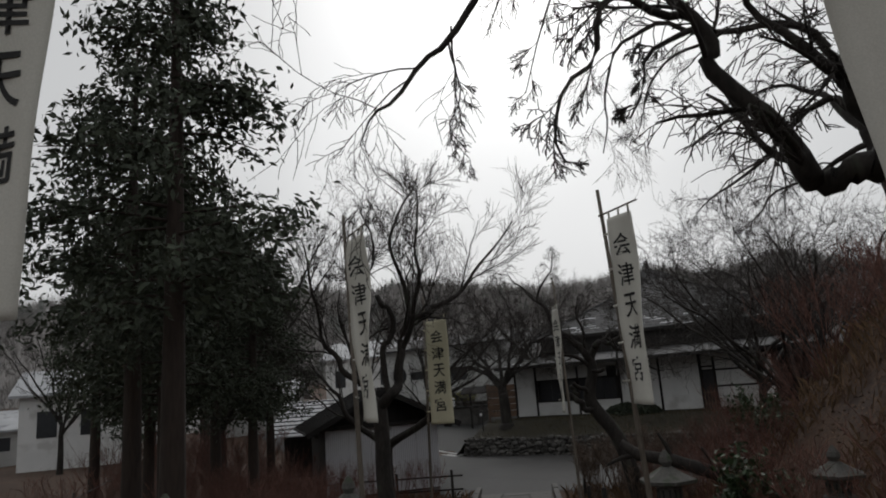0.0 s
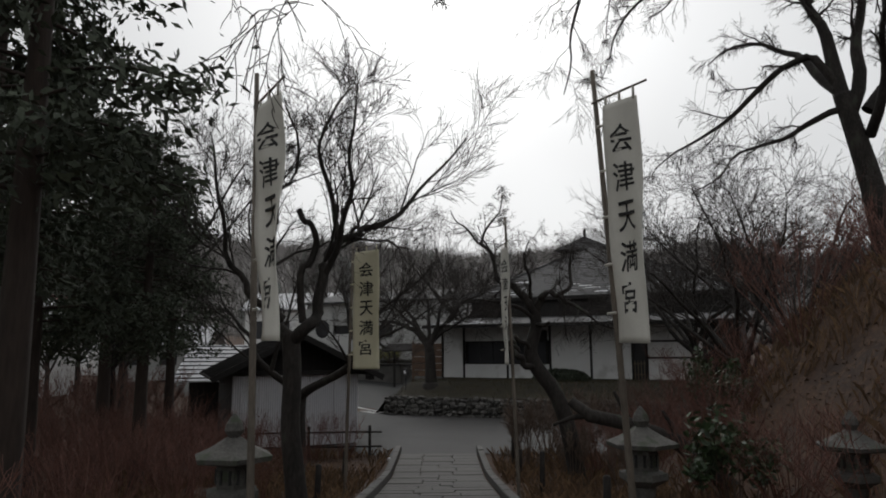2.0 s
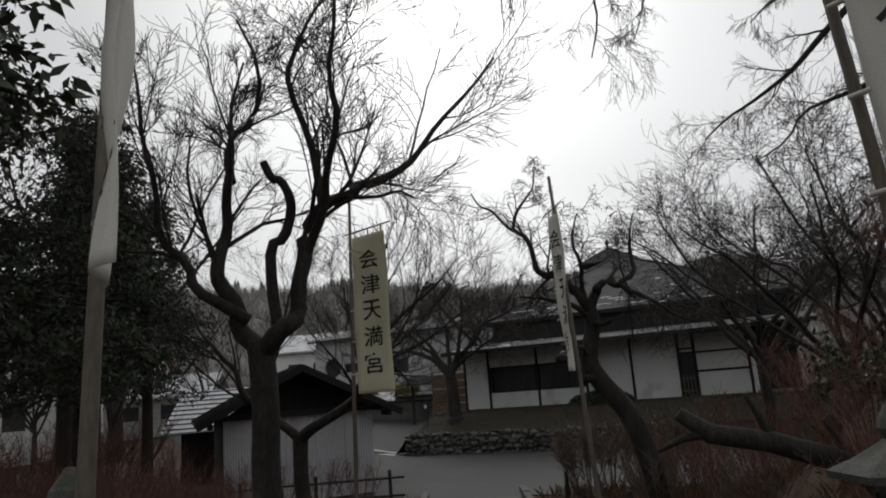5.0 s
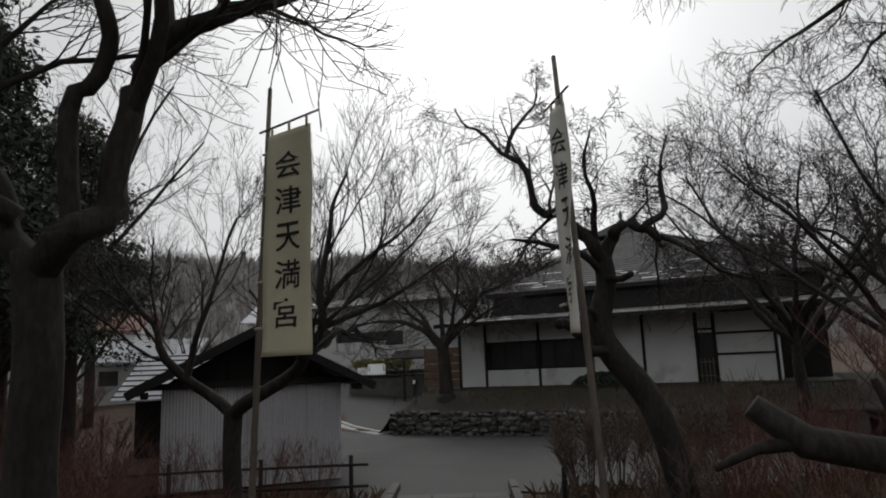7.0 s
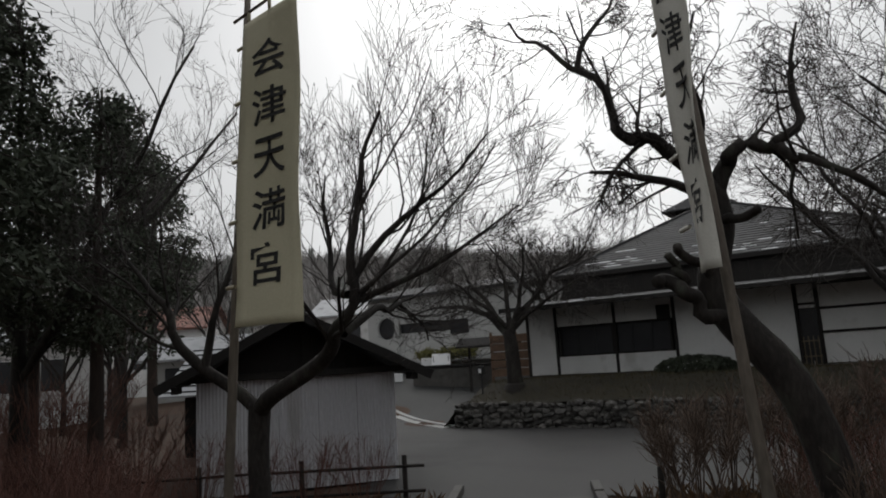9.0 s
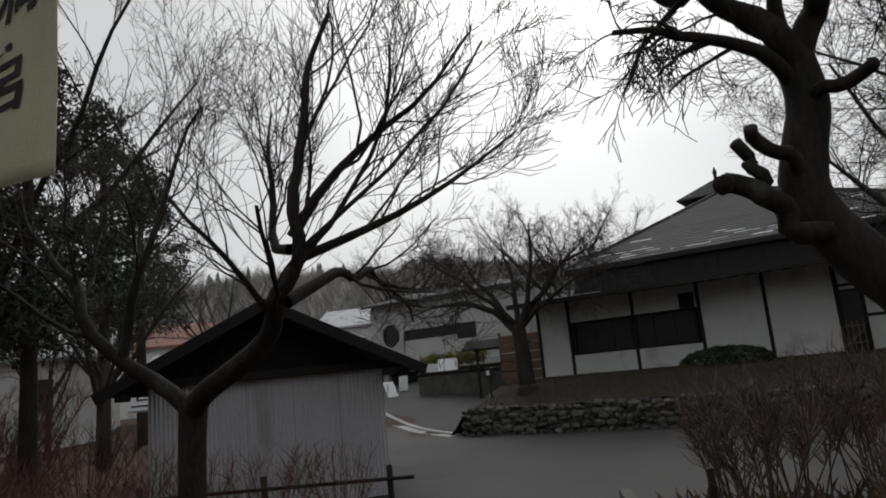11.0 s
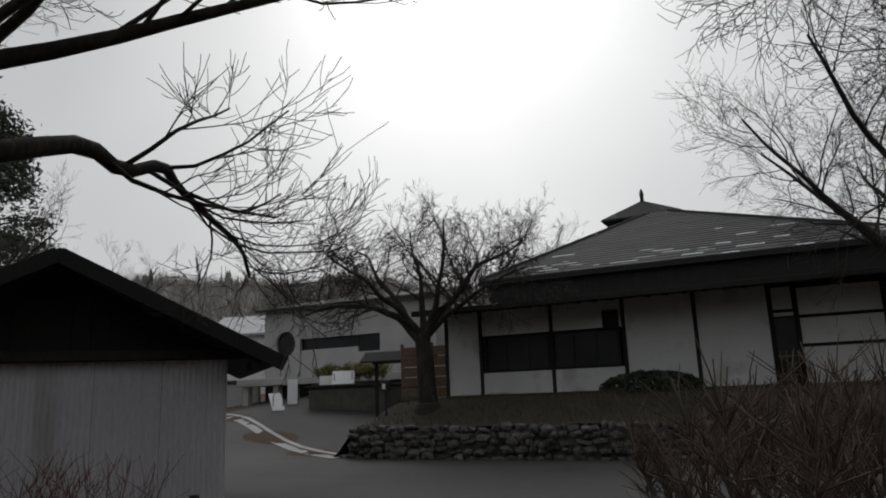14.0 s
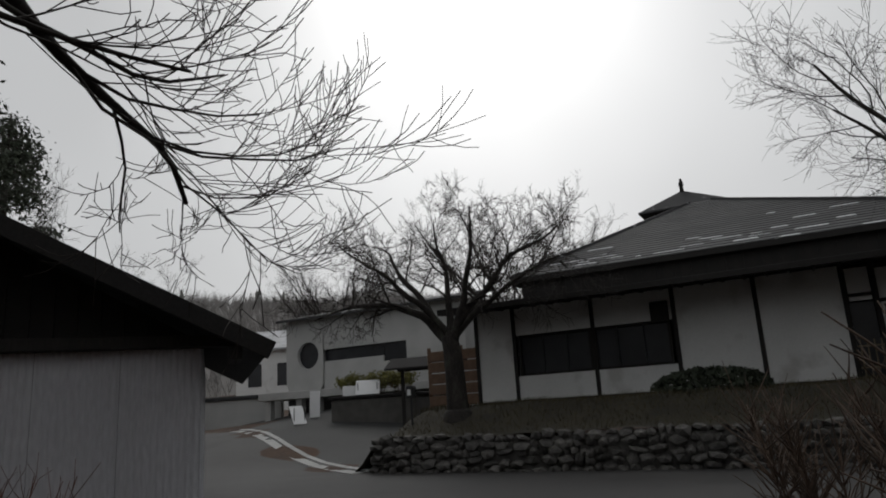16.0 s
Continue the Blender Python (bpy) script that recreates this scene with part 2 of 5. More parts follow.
def ground_z(x, y):
    s, d = along(x, y)
    z = path_z(s)
    side = step(17.0, 19.5, s)
    bank = 3.3 * step(2.7, 7.0, d) * (1 - step(12.5, 19.5, s)) + 0.5 * step(3.5, 9, d) * (1 - step(16, 20, s))
    fall = -1.6 * step(4.5, 12, -d) * (1 - step(14, 19, s))
    z += bank + fall
    z += 0.95 * step(-11.5, -19, x) * step(28, 37, y)
    lumps = 0.10 * noise.noise((x * 0.7, y * 0.7, 0)) + 0.05 * noise.noise((x * 2.3, y * 2.3, 3))
    verge = step(1.2, 2.2, d) + step(1.9, 2.9, -d)
    z += lumps * verge * (1 - side)
    z += 14.0 * step(70, 260, math.hypot(x + 5, y - 20))  * step(-60, 60, y)
    return z


# ---- ground, road, path ----
def spaced(lo, hi, fine, far):
    inner = np.arange(lo, hi + 0.01, fine).tolist()
    outer, stepn, v = [], fine, 0.0
    while v < far:
        stepn *= 1.25
        v += stepn
        outer.append(v)
    return [lo - o for o in outer[::-1]] + inner + [hi + o for o in outer]


def gutter(x, y):
    return (x + 10.7) * 0.555 + (y - 29.45) * 0.832


def land(x, y):
    m = gutter(x, y)
    rise = 0.17 * min(6, max(0, m)) * step(-9.8, -11.0, x)
    return ground_z(x, y) + rise


xs, ys = spaced(-16, 12, 0.4, 1500), spaced(-4, 24, 0.4, 1500)
tagged(mesh_object("ground", [(x, y, land(x, y)) for y in ys for x in xs],
       [(j * len(xs) + i, j * len(xs) + i + 1, (j + 1) * len(xs) + i + 1, (j + 1) * len(xs) + i) for j in range(len(ys) - 1) for i in range(len(xs) - 1)], SOIL, smooth=True),
       "damp brown soil strewn with dead leaves", "ground", kind="structure")


def sheet(name, inside, mat, lift, label, x0, x1, y0, y1, cell=0.5):
    index, verts, faces = {}, [], []

    def vert(x, y):
        if (x, y) not in index:
            index[x, y] = len(verts)
            verts.append((x, y, land(x, y) + lift))
        return index[x, y]
    for i in range(int((x1 - x0) / cell)):
        for j in range(int((y1 - y0) / cell)):
            x, y = x0 + i * cell, y0 + j * cell
            if inside(x + cell / 2, y + cell / 2):
                faces.append((vert(x, y), vert(x + cell, y), vert(x + cell, y + cell), vert(x, y + cell)))
    return tagged(mesh_object(name, verts, faces, mat, smooth=True), label, name, kind="structure")


sheet("road", lambda x, y: along(x, y)[0] > 20.6 and (along(x, y)[1] > -2.1 or gutter(x, y) > -5.5) and (gutter(x, y) < 0.7 or (x > -10.5 and y < 29.8)), ASPHALT, 0.03, "wet grey asphalt road below the path", -40, 25, 5, 45, 0.35)
sheet("driveway", lambda x, y: gutter(x, y) > 0.0 and x < -10.4 and y < 41.5, ASPHALT2, 0.034, "dark asphalt forecourt rising to a white building", -30, -10, 29, 42)
gut = bmesh.new()
for off, wide, high in ((0.0, 0.30, 0.05), (0.36, 0.14, 0.07)):
    a, b = Vector((-10.9, 29.3, 0)), Vector((-27.0, 40.05, 0))
    nrm = Vector((0.555, 0.832, 0))
    for k in range(12):
        p, q = a.lerp(b, k / 12), a.lerp(b, (k + 0.97) / 12)
        c = [p + nrm * off, q + nrm * off, q + nrm * (off + wide), p + nrm * (off + wide)]
        lo = [gut.verts.new((v.x, v.y, -1.45)) for v in c]
        hi = [gut.verts.new((v.x, v.y, max(-1.4, land(v.x, v.y)) + high)) for v in c]
        gut.faces.new(hi)
        for i in range(4):
            gut.faces.new((lo[i], lo[(i + 1) % 4], hi[(i + 1) % 4], hi[i]))
tagged(part("gutter", gut, CONCRETE), "pale concrete gutter edging the road", "gutter", kind="structure")

# the terrace that the house stands on
tx, ty = np.arange(-11.2, 16.01, 0.4).tolist(), np.arange(29.6, 44.01, 0.4).tolist()


def terrace_z(x, y):
    edge = step(-11.2, -10.2, x)
    z = -0.62 + 0.60 * step(29.8, 31.6, y) + 0.06 * noise.noise((x, y, 1))
    return -1.5 + (z + 1.5) * edge


tagged(mesh_object("house_terrace", [(x, y, terrace_z(x, y)) for y in ty for x in tx],
       [(j * len(tx) + i, j * len(tx) + i + 1, (j + 1) * len(tx) + i + 1, (j + 1) * len(tx) + i) for j in range(len(ty) - 1) for i in range(len(tx) - 1)], TURF, smooth=True),
       "brown grassy terrace below the house", "terrace", kind="structure")


# ---- trees ----
def grow(tubes, p, d, length, r, level, rng, spec):
    """One branch and its offspring. tubes: limb mesh and twig mesh. spec: up, wander, kids, ratio, spread, levels, droop."""
    n = max(3, int(4 + length * 1.6)) if level < 2 else 3 + (level == 2)
    pts, dirs = [np.array(p, float)], []
    d = np.array(d, float) / np.linalg.norm(d)
    for i in range(n):
        d = d + rng.normal(0, spec["wander"], 3) + np.array((0, 0, spec["up"] if level < spec.get("droop_from", 9) else -spec["droop"]))
        d /= np.linalg.norm(d)
        pts.append(pts[-1] + d * (length / n))
        dirs.append(d.copy())
    radii = np.linspace(r, max(0.0028, r * (0.4 if level < 2 else 0.3)), n + 1)
    tubes[0 if level < 2 else 1].add(pts, radii, 7 if level == 0 else 5 if level == 1 else 3)
    offspring(tubes, pts, dirs, radii, length, level, rng, spec)


def offspring(tubes, pts, dirs, radii, length, level, rng, spec, start=0.25):
    if level >= spec["levels"]:
        return
    kids = spec["kids"][min(level, len(spec["kids"]) - 1)]
    n = len(dirs)
    for k in range(kids):
        f = start + (1 - start) * (k + rng.random()) / kids
        i = min(n - 1, int(f * n))
        q = pts[i] + (pts[i + 1] - pts[i]) * (f * n - i)
        side = rng.normal(0, 1, 3)
        side -= dirs[i] * side.dot(dirs[i])
        side /= np.linalg.norm(side) + 1e-9
        spread = spec["spread"] * (0.75 + 0.5 * rng.random())
        nd = dirs[i] * math.cos(spread) + side * math.sin(spread)
        grow(tubes, q, nd, length * spec["ratio"] * (0.65 + 0.7 * rng.random()) * (1.1 - 0.4 * f), max(spec.get("fine", 0.0038), radii[min(i + 1, n)] * (0.42 if level == 0 else 0.5)), level + 1, rng, spec)


def smoothed(pts, radii):
    """Rounds the corners of a branch's line."""
    out, rad = [pts[0]], [radii[0]]
    for a, b, ra, rb in zip(pts, pts[1:], radii, radii[1:]):
        out += [a * 0.75 + b * 0.25, a * 0.25 + b * 0.75]
        rad += [ra * 0.75 + rb * 0.25, ra * 0.25 + rb * 0.75]
    return out + [pts[-1]], rad + [radii[-1]]


def bare_tree(name, at, trunk, limbs, spec, seed, label, group="", twist=0.0):
    """trunk: (points, radii); limbs: the same, in metres from the foot: across, deep, up; twist turns 'across'."""
    rng = np.random.default_rng(seed)
    ca, sa = math.cos(twist), math.sin(twist)
    turned = lambda pts: [np.array((a * ca - b * sa, a * sa + b * ca, c)) for a, b, c in pts]
    ob = thing(name, at, label, "tree", group)
    tr = Tubes()
    pts, radii = smoothed(*smoothed(turned(trunk[0]), trunk[1]))
    tr.add(pts, radii, 12)
    flare = pts[0] + np.array((0, 0, 0.02))
    tr.add([flare - (0, 0, 0.35), flare, flare + (pts[2] - pts[0]) * 0.6], [trunk[1][0] * 1.9, trunk[1][0] * 1.35, trunk[1][0]], 10)
    tr.put("trunk", BARK, ob)
    twigs = Tubes()
    for lp, lr in limbs:
        limb = Tubes()
        lp = turned(lp)
        fine = [lp[0]]
        for a, b in zip(lp, lp[1:]):
            fine += [a * 0.5 + b * 0.5 + rng.normal(0, 0.05 + 0.03 * np.linalg.norm(b - a), 3), b]
        fine, radii = smoothed(fine, np.linspace(lr[0], lr[1], len(fine)))
        limb.add(fine, radii, 8)
        dirs = [(b - a) / (np.linalg.norm(b - a) + 1e-9) for a, b in zip(fine, fine[1:])]
        total = sum(np.linalg.norm(b - a) for a, b in zip(fine, fine[1:]))
        if lr[1] < 0.7 * lr[0]:
            offspring((limb, twigs), fine, dirs, radii, total * spec.get("first", 0.8), 0, rng, spec, spec.get("start", 0.3))
        limb.put("limb", BARK, ob)
    tagged(twigs.put("twig_mass", TWIG, ob), "fine bare grey-brown twigs", kind="stuff")
    return ob


PLUM = dict(fine=0.003, up=0.05, wander=0.15, kids=(10, 9, 6), ratio=0.6, spread=0.62, levels=3, droop=0.0)
ROUND = dict(up=0.02, wander=0.17, kids=(11, 9, 6), ratio=0.55, spread=0.75, levels=3, droop=0.0)
WEEP = dict(up=0.0, wander=0.18, kids=(10, 11, 8), ratio=0.52, spread=0.7, levels=3, droop=0.16, droop_from=2)
FAR = dict(up=0.05, wander=0.18, kids=(9, 8, 6), ratio=0.5, spread=0.6, levels=3, droop=0.0)


def crown_limbs(n, low, high, reach, height, r, seed):
    """Limbs that fan out from a trunk's upper part."""
    rng = random.Random(seed)
    made = []
    for k in range(n):
        a = 2 * math.pi * (k + rng.random() * 0.7) / n
        z = low + (high - low) * (k + 0.5) / n
        ca, sa, q = math.cos(a), math.sin(a), reach * (0.75 + 0.4 * rng.random())
        made.append(([(0.03 * ca, 0.03 * sa, z), (q * 0.35 * ca, q * 0.35 * sa, z + (height - z) * 0.3), (q * 0.7 * ca, q * 0.7 * sa, z + (height - z) * 0.6), (q * ca, q * sa, z + (height - z) * (0.75 + 0.2 * rng.random()))], (r, r * 0.25)))
    return made


# plum tree with tall upright limbs beside the path
bare_tree("plum_tree", (-0.85, 10.5, -0.85), ([(0, 0, 0), (-0.05, -0.04, 0.6), (-0.12, -0.08, 1.2), (-0.09, -0.07, 1.85), (-0.12, -0.11, 2.42)], [0.15, 0.135, 0.125, 0.12, 0.12]), [
    ([(-0.1, -0.1, 2.3), (0.15, 0.13, 2.61), (0.21, 0.18, 3.2), (0.34, 0.29, 3.69), (0.57, 0.48, 3.86), (1.0, 0.84, 4.07), (1.25, 1.05, 4.51), (1.78, 1.5, 5.29)], (0.095, 0.012)),
    ([(-0.13, -0.11, 2.35), (-0.26, -0.22, 2.73), (-0.4, -0.34, 3.07), (-0.32, -0.27, 3.43), (-0.29, -0.25, 4.1), (-0.12, -0.1, 4.48), (-0.24, -0.2, 5.57)], (0.09, 0.012)),
    ([(-0.2, -0.17, 2.6), (-0.56, -0.47, 2.9), (-0.79, -0.66, 3.36), (-0.95, -0.7, 4.3), (-1.2, -0.6, 5.2)], (0.06, 0.01)),
    ([(0.0, 0.0, 2.55), (-0.04, -0.03, 3.3), (0.12, 0.1, 3.6), (0.05, 0.04, 3.93), (-0.07, -0.06, 4.1)], (0.055, 0.04)),
    ([(0.34, 0.29, 3.69), (0.3, 0.2, 4.3), (0.14, 0.12, 5.14), (0.47, 0.4, 5.92)], (0.05, 0.01)),
    ([(0.21, 0.18, 3.2), (0.6, 0.0, 3.9), (0.8, -0.2, 4.7), (1.0, -0.3, 5.6)], (0.05, 0.01)),
    ([(-0.29, -0.25, 3.9), (-0.6, 0.1, 4.5), (-0.7, 0.4, 5.5)], (0.045, 0.01))],
    dict(PLUM, first=0.5, kids=(13, 9, 7)), 3, "bare plum tree with dark upright limbs beside the path", "plum trees", 0.0)
# plum tree in front of the shed
bare_tree("plum_tree", (-4.95, 16.0, -1.35), ([(0, 0, 0), (0.06, 0, 0.5), (-0.04, 0.05, 1.1), (-0.05, 0.1, 1.75)], [0.16, 0.14, 0.13, 0.14]), [
    ([(-0.05, 0.1, 1.65), (0.65, 0, 2.0), (1.45, -0.2, 2.35), (1.75, -0.3, 2.65), (1.8, -0.3, 3.3), (1.95, -0.2, 4.2), (2.1, 0, 5.0)], (0.115, 0.02)),
    ([(1.6, -0.2, 2.5), (1.5, 0.6, 2.85), (1.4, 1.19, 2.93), (1.0, 1.97, 2.82), (0.93, 2.5, 2.45)], (0.06, 0.012)),
    ([(-0.05, 0.1, 1.65), (-0.6, -0.3, 2.2), (-1.0, -0.5, 3.0), (-1.5, -0.6, 3.5), (-2.0, -0.6, 4.2)], (0.095, 0.012)),
    ([(-0.6, -0.3, 2.2), (-0.4, -0.3, 2.9), (-0.3, 0.0, 3.8), (0.1, 0.2, 4.8)], (0.06, 0.01)),
    ([(1.78, -0.3, 2.9), (1.2, 0.1, 3.6), (0.8, 0.5, 4.6)], (0.05, 0.01)),
    ([(1.8, -0.3, 3.0), (2.4, 0.1, 3.8), (3.2, 0.5, 4.6)], (0.05, 0.01)),
    ([(1.8, -0.3, 2.8), (2.5, 0.4, 3.2), (3.2, 1.2, 3.9)], (0.045, 0.01))],
    dict(PLUM, first=0.72, kids=(11, 8, 6), up=0.13), 5, "old dark plum tree leaning before the corrugated shed", "plum trees", 0.0)
# leaning old plum tree with sawn stubs
bare_tree("plum_tree", (1.36, 16.2, -1.2), ([(0, 0, 0), (-0.06, -0.02, 0.5), (-0.17, -0.05, 1.15), (-0.36, -0.08, 1.72), (-0.68, -0.1, 2.1), (-0.86, -0.1, 2.42), (-0.80, -0.05, 2.75), (-0.73, 0, 3.0), (-0.78, 0, 3.35)], [0.17, 0.165, 0.155, 0.15, 0.15, 0.14, 0.125, 0.12, 0.11]), [
    ([(-0.75, -0.2, 2.2), (-0.92, -0.3, 2.36), (-1.05, -0.4, 2.47), (-1.2, -0.5, 2.51)], (0.065, 0.058)),
    ([(-1.04, -0.38, 2.46), (-1.07, -0.45, 2.6), (-1.1, -0.5, 2.73)], (0.04, 0.036)),
    ([(-0.84, -0.15, 2.5), (-0.93, -0.35, 2.66), (-1.01, -0.5, 2.79)], (0.045, 0.04)),
    ([(-0.76, 0, 3.2), (-0.90, -0.1, 3.55), (-1.1, -0.1, 3.72), (-1.36, -0.1, 3.84), (-1.54, -0.1, 4.1), (-1.86, -0.1, 4.7), (-2.2, -0.1, 5.1), (-2.6, 0, 5.5)], (0.09, 0.01)),
    ([(-1.54, -0.1, 4.1), (-1.56, -0.1, 4.28), (-1.57, -0.1, 4.44)], (0.035, 0.03)),
    ([(-1.86, -0.1, 4.7), (-1.7, 0.1, 5.2), (-1.5, 0.2, 5.8)], (0.035, 0.008)),
    ([(-0.76, 0, 3.25), (-0.60, 0, 3.55), (-0.44, -0.05, 3.68), (-0.23, -0.1, 3.6), (-0.05, -0.1, 3.45), (0.37, -0.1, 3.15), (0.8, 0.0, 2.9)], (0.085, 0.012)),
    ([(-0.23, -0.1, 3.6), (-0.05, 0.1, 4.0), (-0.02, 0.1, 4.3), (0.05, 0.2, 4.7)], (0.045, 0.01)),
    ([(-0.78, 0, 3.1), (-1.05, -0.3, 3.38), (-1.35, -0.5, 3.46), (-1.62, -0.7, 3.5)], (0.05, 0.016)),
    ([(-0.85, 0, 3.45), (-1.1, -0.2, 3.75), (-1.42, -0.4, 3.9)], (0.045, 0.01)),
    ([(-0.74, 0, 2.95), (-0.55, -0.2, 2.98), (-0.40, -0.3, 3.03)], (0.045, 0.035)),
    ([(-0.8, 0, 3.3), (-0.7, -0.4, 3.9), (-0.6, -0.8, 4.6)], (0.05, 0.01))],
    dict(PLUM, first=0.5, kids=(10, 8, 6), spread=0.9, droop=0.14, droop_from=2), 8, "leaning old plum tree with sawn branch stubs", "plum trees", 0.0)
# large drooping cherry beyond the bank
bare_tree("weeping_cherry", (7.3, 21.4, land(7.3, 21.4)), ([(0.3, 0, 0), (0.2, 0, 2.0), (0.05, 0, 4.9), (-0.2, 0, 6.4), (-0.51, 0, 7.9)], [0.42, 0.34, 0.28, 0.24, 0.2]), [
    ([(-0.5, 0, 7.8), (-0.74, 0, 9.6), (-1.32, 0, 10.9), (-2.2, 0, 12.0)], (0.19, 0.03)),
    ([(-0.4, 0, 7.3), (-0.14, 0, 9.1), (0.15, 0, 10.5), (0.4, 0, 12.0)], (0.18, 0.03)),
    ([(-0.6, 0, 8.2), (-1.07, 0, 9.0), (-1.81, 0.1, 8.78), (-2.93, 0.2, 7.79), (-4.0, 0.3, 7.2), (-5.0, 0.4, 6.64)], (0.12, 0.015)),
    ([(-0.4, 0, 7.5), (-1.0, -0.1, 7.35), (-1.69, 0.1, 7.0), (-2.99, 0.2, 6.76), (-4.0, 0.3, 5.9)], (0.1, 0.012)),
    ([(-1.0, 0, 10.3), (-2.2, -0.5, 11.3), (-3.43, -0.8, 11.3), (-4.87, -1.2, 12.0), (-6.2, -1.5, 11.5), (-6.7, -1.6, 9.9), (-6.9, -1.6, 8.4)], (0.12, 0.015)),
    ([(-3.4, -0.8, 11.3), (-4.6, -1.0, 11.0), (-5.6, -1.2, 10.0), (-6.0, -1.3, 8.7)], (0.06, 0.01)),
    ([(0.0, 0, 7.4), (0.9, 0.4, 8.6), (2.0, 0.9, 9.6), (3.4, 1.2, 10.2)], (0.16, 0.02)),
    ([(0, 0, 6.8), (0.3, -1.0, 8.0), (0.2, -2.4, 9.0), (-0.2, -3.6, 9.4)], (0.13, 0.015)),
    ([(-0.6, 0, 8.0), (-1.2, 1.0, 9.4), (-2.2, 2.0, 10.4), (-3.6, 2.6, 10.2)], (0.13, 0.015))],
    dict(WEEP, first=0.36, kids=(11, 10, 7), fine=0.005), 12, "large bare cherry tree with drooping twigs beyond the bank", "", 0.0)
# smaller cherry close to the path on the bank, its limbs arching over
NX, NY = 7.3, 5.9
nz = land(NX, NY)
bare_tree("weeping_cherry", (NX, NY, nz), ([(0, 0, 0), (-0.1, 0, 0.4), (-0.15, -0.1, 0.9), (-0.2, -0.1, 1.6)], [0.17, 0.15, 0.14, 0.12]), [
    ([(-0.15, -0.1, 0.9), (-0.8, -0.45, 2.66 - nz), (-1.22, -0.59, 2.58 - nz), (-1.40, -0.69, 2.57 - nz), (-1.58, -0.8, 2.65 - nz), (-1.62, -0.82, 2.77 - nz), (-1.78, -0.92, 3.01 - nz), (-1.87, -0.97, 3.3 - nz), (-2.01, -1.06, 3.58 - nz), (-2.3, -1.2, 3.8 - nz)], (0.10, 0.02)),
    ([(-1.88, -0.98, 3.4 - nz), (-2.1, -1.1, 3.52 - nz), (-2.4, -1.27, 3.6 - nz), (-2.6, -1.35, 3.2 - nz), (-2.62, -1.4, 2.75 - nz)], (0.03, 0.006)),
    ([(-1.95, -1.0, 3.45 - nz), (-2.2, -1.2, 3.3 - nz), (-2.3, -1.25, 2.95 - nz)], (0.02, 0.005)),
    ([(-0.2, -0.1, 1.5), (-1.3, -0.64, 2.93 - nz), (-1.3, -0.64, 3.12 - nz), (-1.5, -0.76, 3.33 - nz), (-1.7, -0.9, 3.7 - nz)], (0.07, 0.012)),
    ([(-0.2, -0.1, 1.5), (-1.0, 0.1, 4.6 - nz), (-2.4, 0.4, 5.6 - nz), (-3.95, 0.8, 5.62 - nz), (-4.35, 0.58, 4.82 - nz), (-4.8, 0.32, 4.29 - nz), (-5.1, 0.15, 3.9 - nz)], (0.08, 0.006)),
    ([(-4.3, 0.6, 5.0 - nz), (-4.25, 0.64, 4.3 - nz), (-4.25, 0.64, 3.7 - nz)], (0.012, 0.004)),
    ([(-2.4, 0.4, 5.6 - nz), (-3.3, 0.9, 5.3 - nz), (-3.75, 0.93, 4.28 - nz)], (0.02, 0.004))],
    dict(WEEP, first=0.3, kids=(9, 8, 5)), 14, "bare cherry tree on the bank arching its limbs over the path", "", 0.0)


def simple_tree(name, x, y, z, height, reach, seed, spec, label, group, r=0.16, low=0.28, limbs=7):
    return bare_tree(name, (x, y, z), ([(0, 0, 0), (0.08, 0.03, height * 0.15), (0.0, 0.0, height * 0.3), (0.05, 0.0, height * 0.42)], [r, r * 0.85, r * 0.7, r * 0.3]),
                     crown_limbs(limbs, height * low, height * 0.42, reach, height, r * 0.42, seed), spec, seed, label, group)


bare_tree("cherry_tree", (-8.95, 31.0, -0.08), ([(0, 0, -0.1), (-0.02, 0, 0.7), (-0.05, 0, 1.35), (-0.12, 0, 1.75)], [0.27, 0.24, 0.23, 0.2]), [
    ([(-0.1, 0, 1.6), (-0.7, -0.1, 2.3), (-1.6, -0.3, 2.7), (-2.6, -0.5, 2.75), (-3.7, -0.7, 2.5)], (0.14, 0.015)),
    ([(-0.5, -0.05, 2.1), (-1.1, 0.2, 3.0), (-1.9, 0.4, 3.9), (-2.5, 0.5, 4.5)], (0.10, 0.015)),
    ([(-0.1, 0, 1.7), (-0.15, 0.1, 2.7), (-0.3, 0.3, 3.7), (-0.6, 0.4, 4.9)], (0.12, 0.015)),
    ([(0, 0, 1.6), (0.45, -0.2, 2.5), (0.8, -0.4, 3.6), (0.9, -0.5, 4.8)], (0.12, 0.015)),
    ([(0.2, -0.1, 2.0), (1.1, 0.1, 2.9), (2.0, 0.2, 3.7), (2.9, 0.3, 4.2)], (0.10, 0.015)),
    ([(0.1, 0, 1.8), (1.2, -0.4, 2.4), (2.2, -0.6, 2.9), (3.3, -0.7, 3.2)], (0.09, 0.012)),
    ([(-0.2, 0, 1.9), (-0.9, -0.8, 2.8), (-1.5, -1.3, 3.5), (-2.2, -1.6, 4.1)], (0.09, 0.012)),
    ([(0, 0, 1.9), (0.5, 0.9, 2.9), (1.1, 1.6, 3.9), (1.6, 2.0, 4.5)], (0.09, 0.012))],
    dict(ROUND, first=0.62, kids=(12, 9, 7), spread=0.85, fine=0.006), 21, "round-crowned bare cherry tree by the stone wall", "cherry trees", 0.0)
x, y = spot(18.5, 7.0)
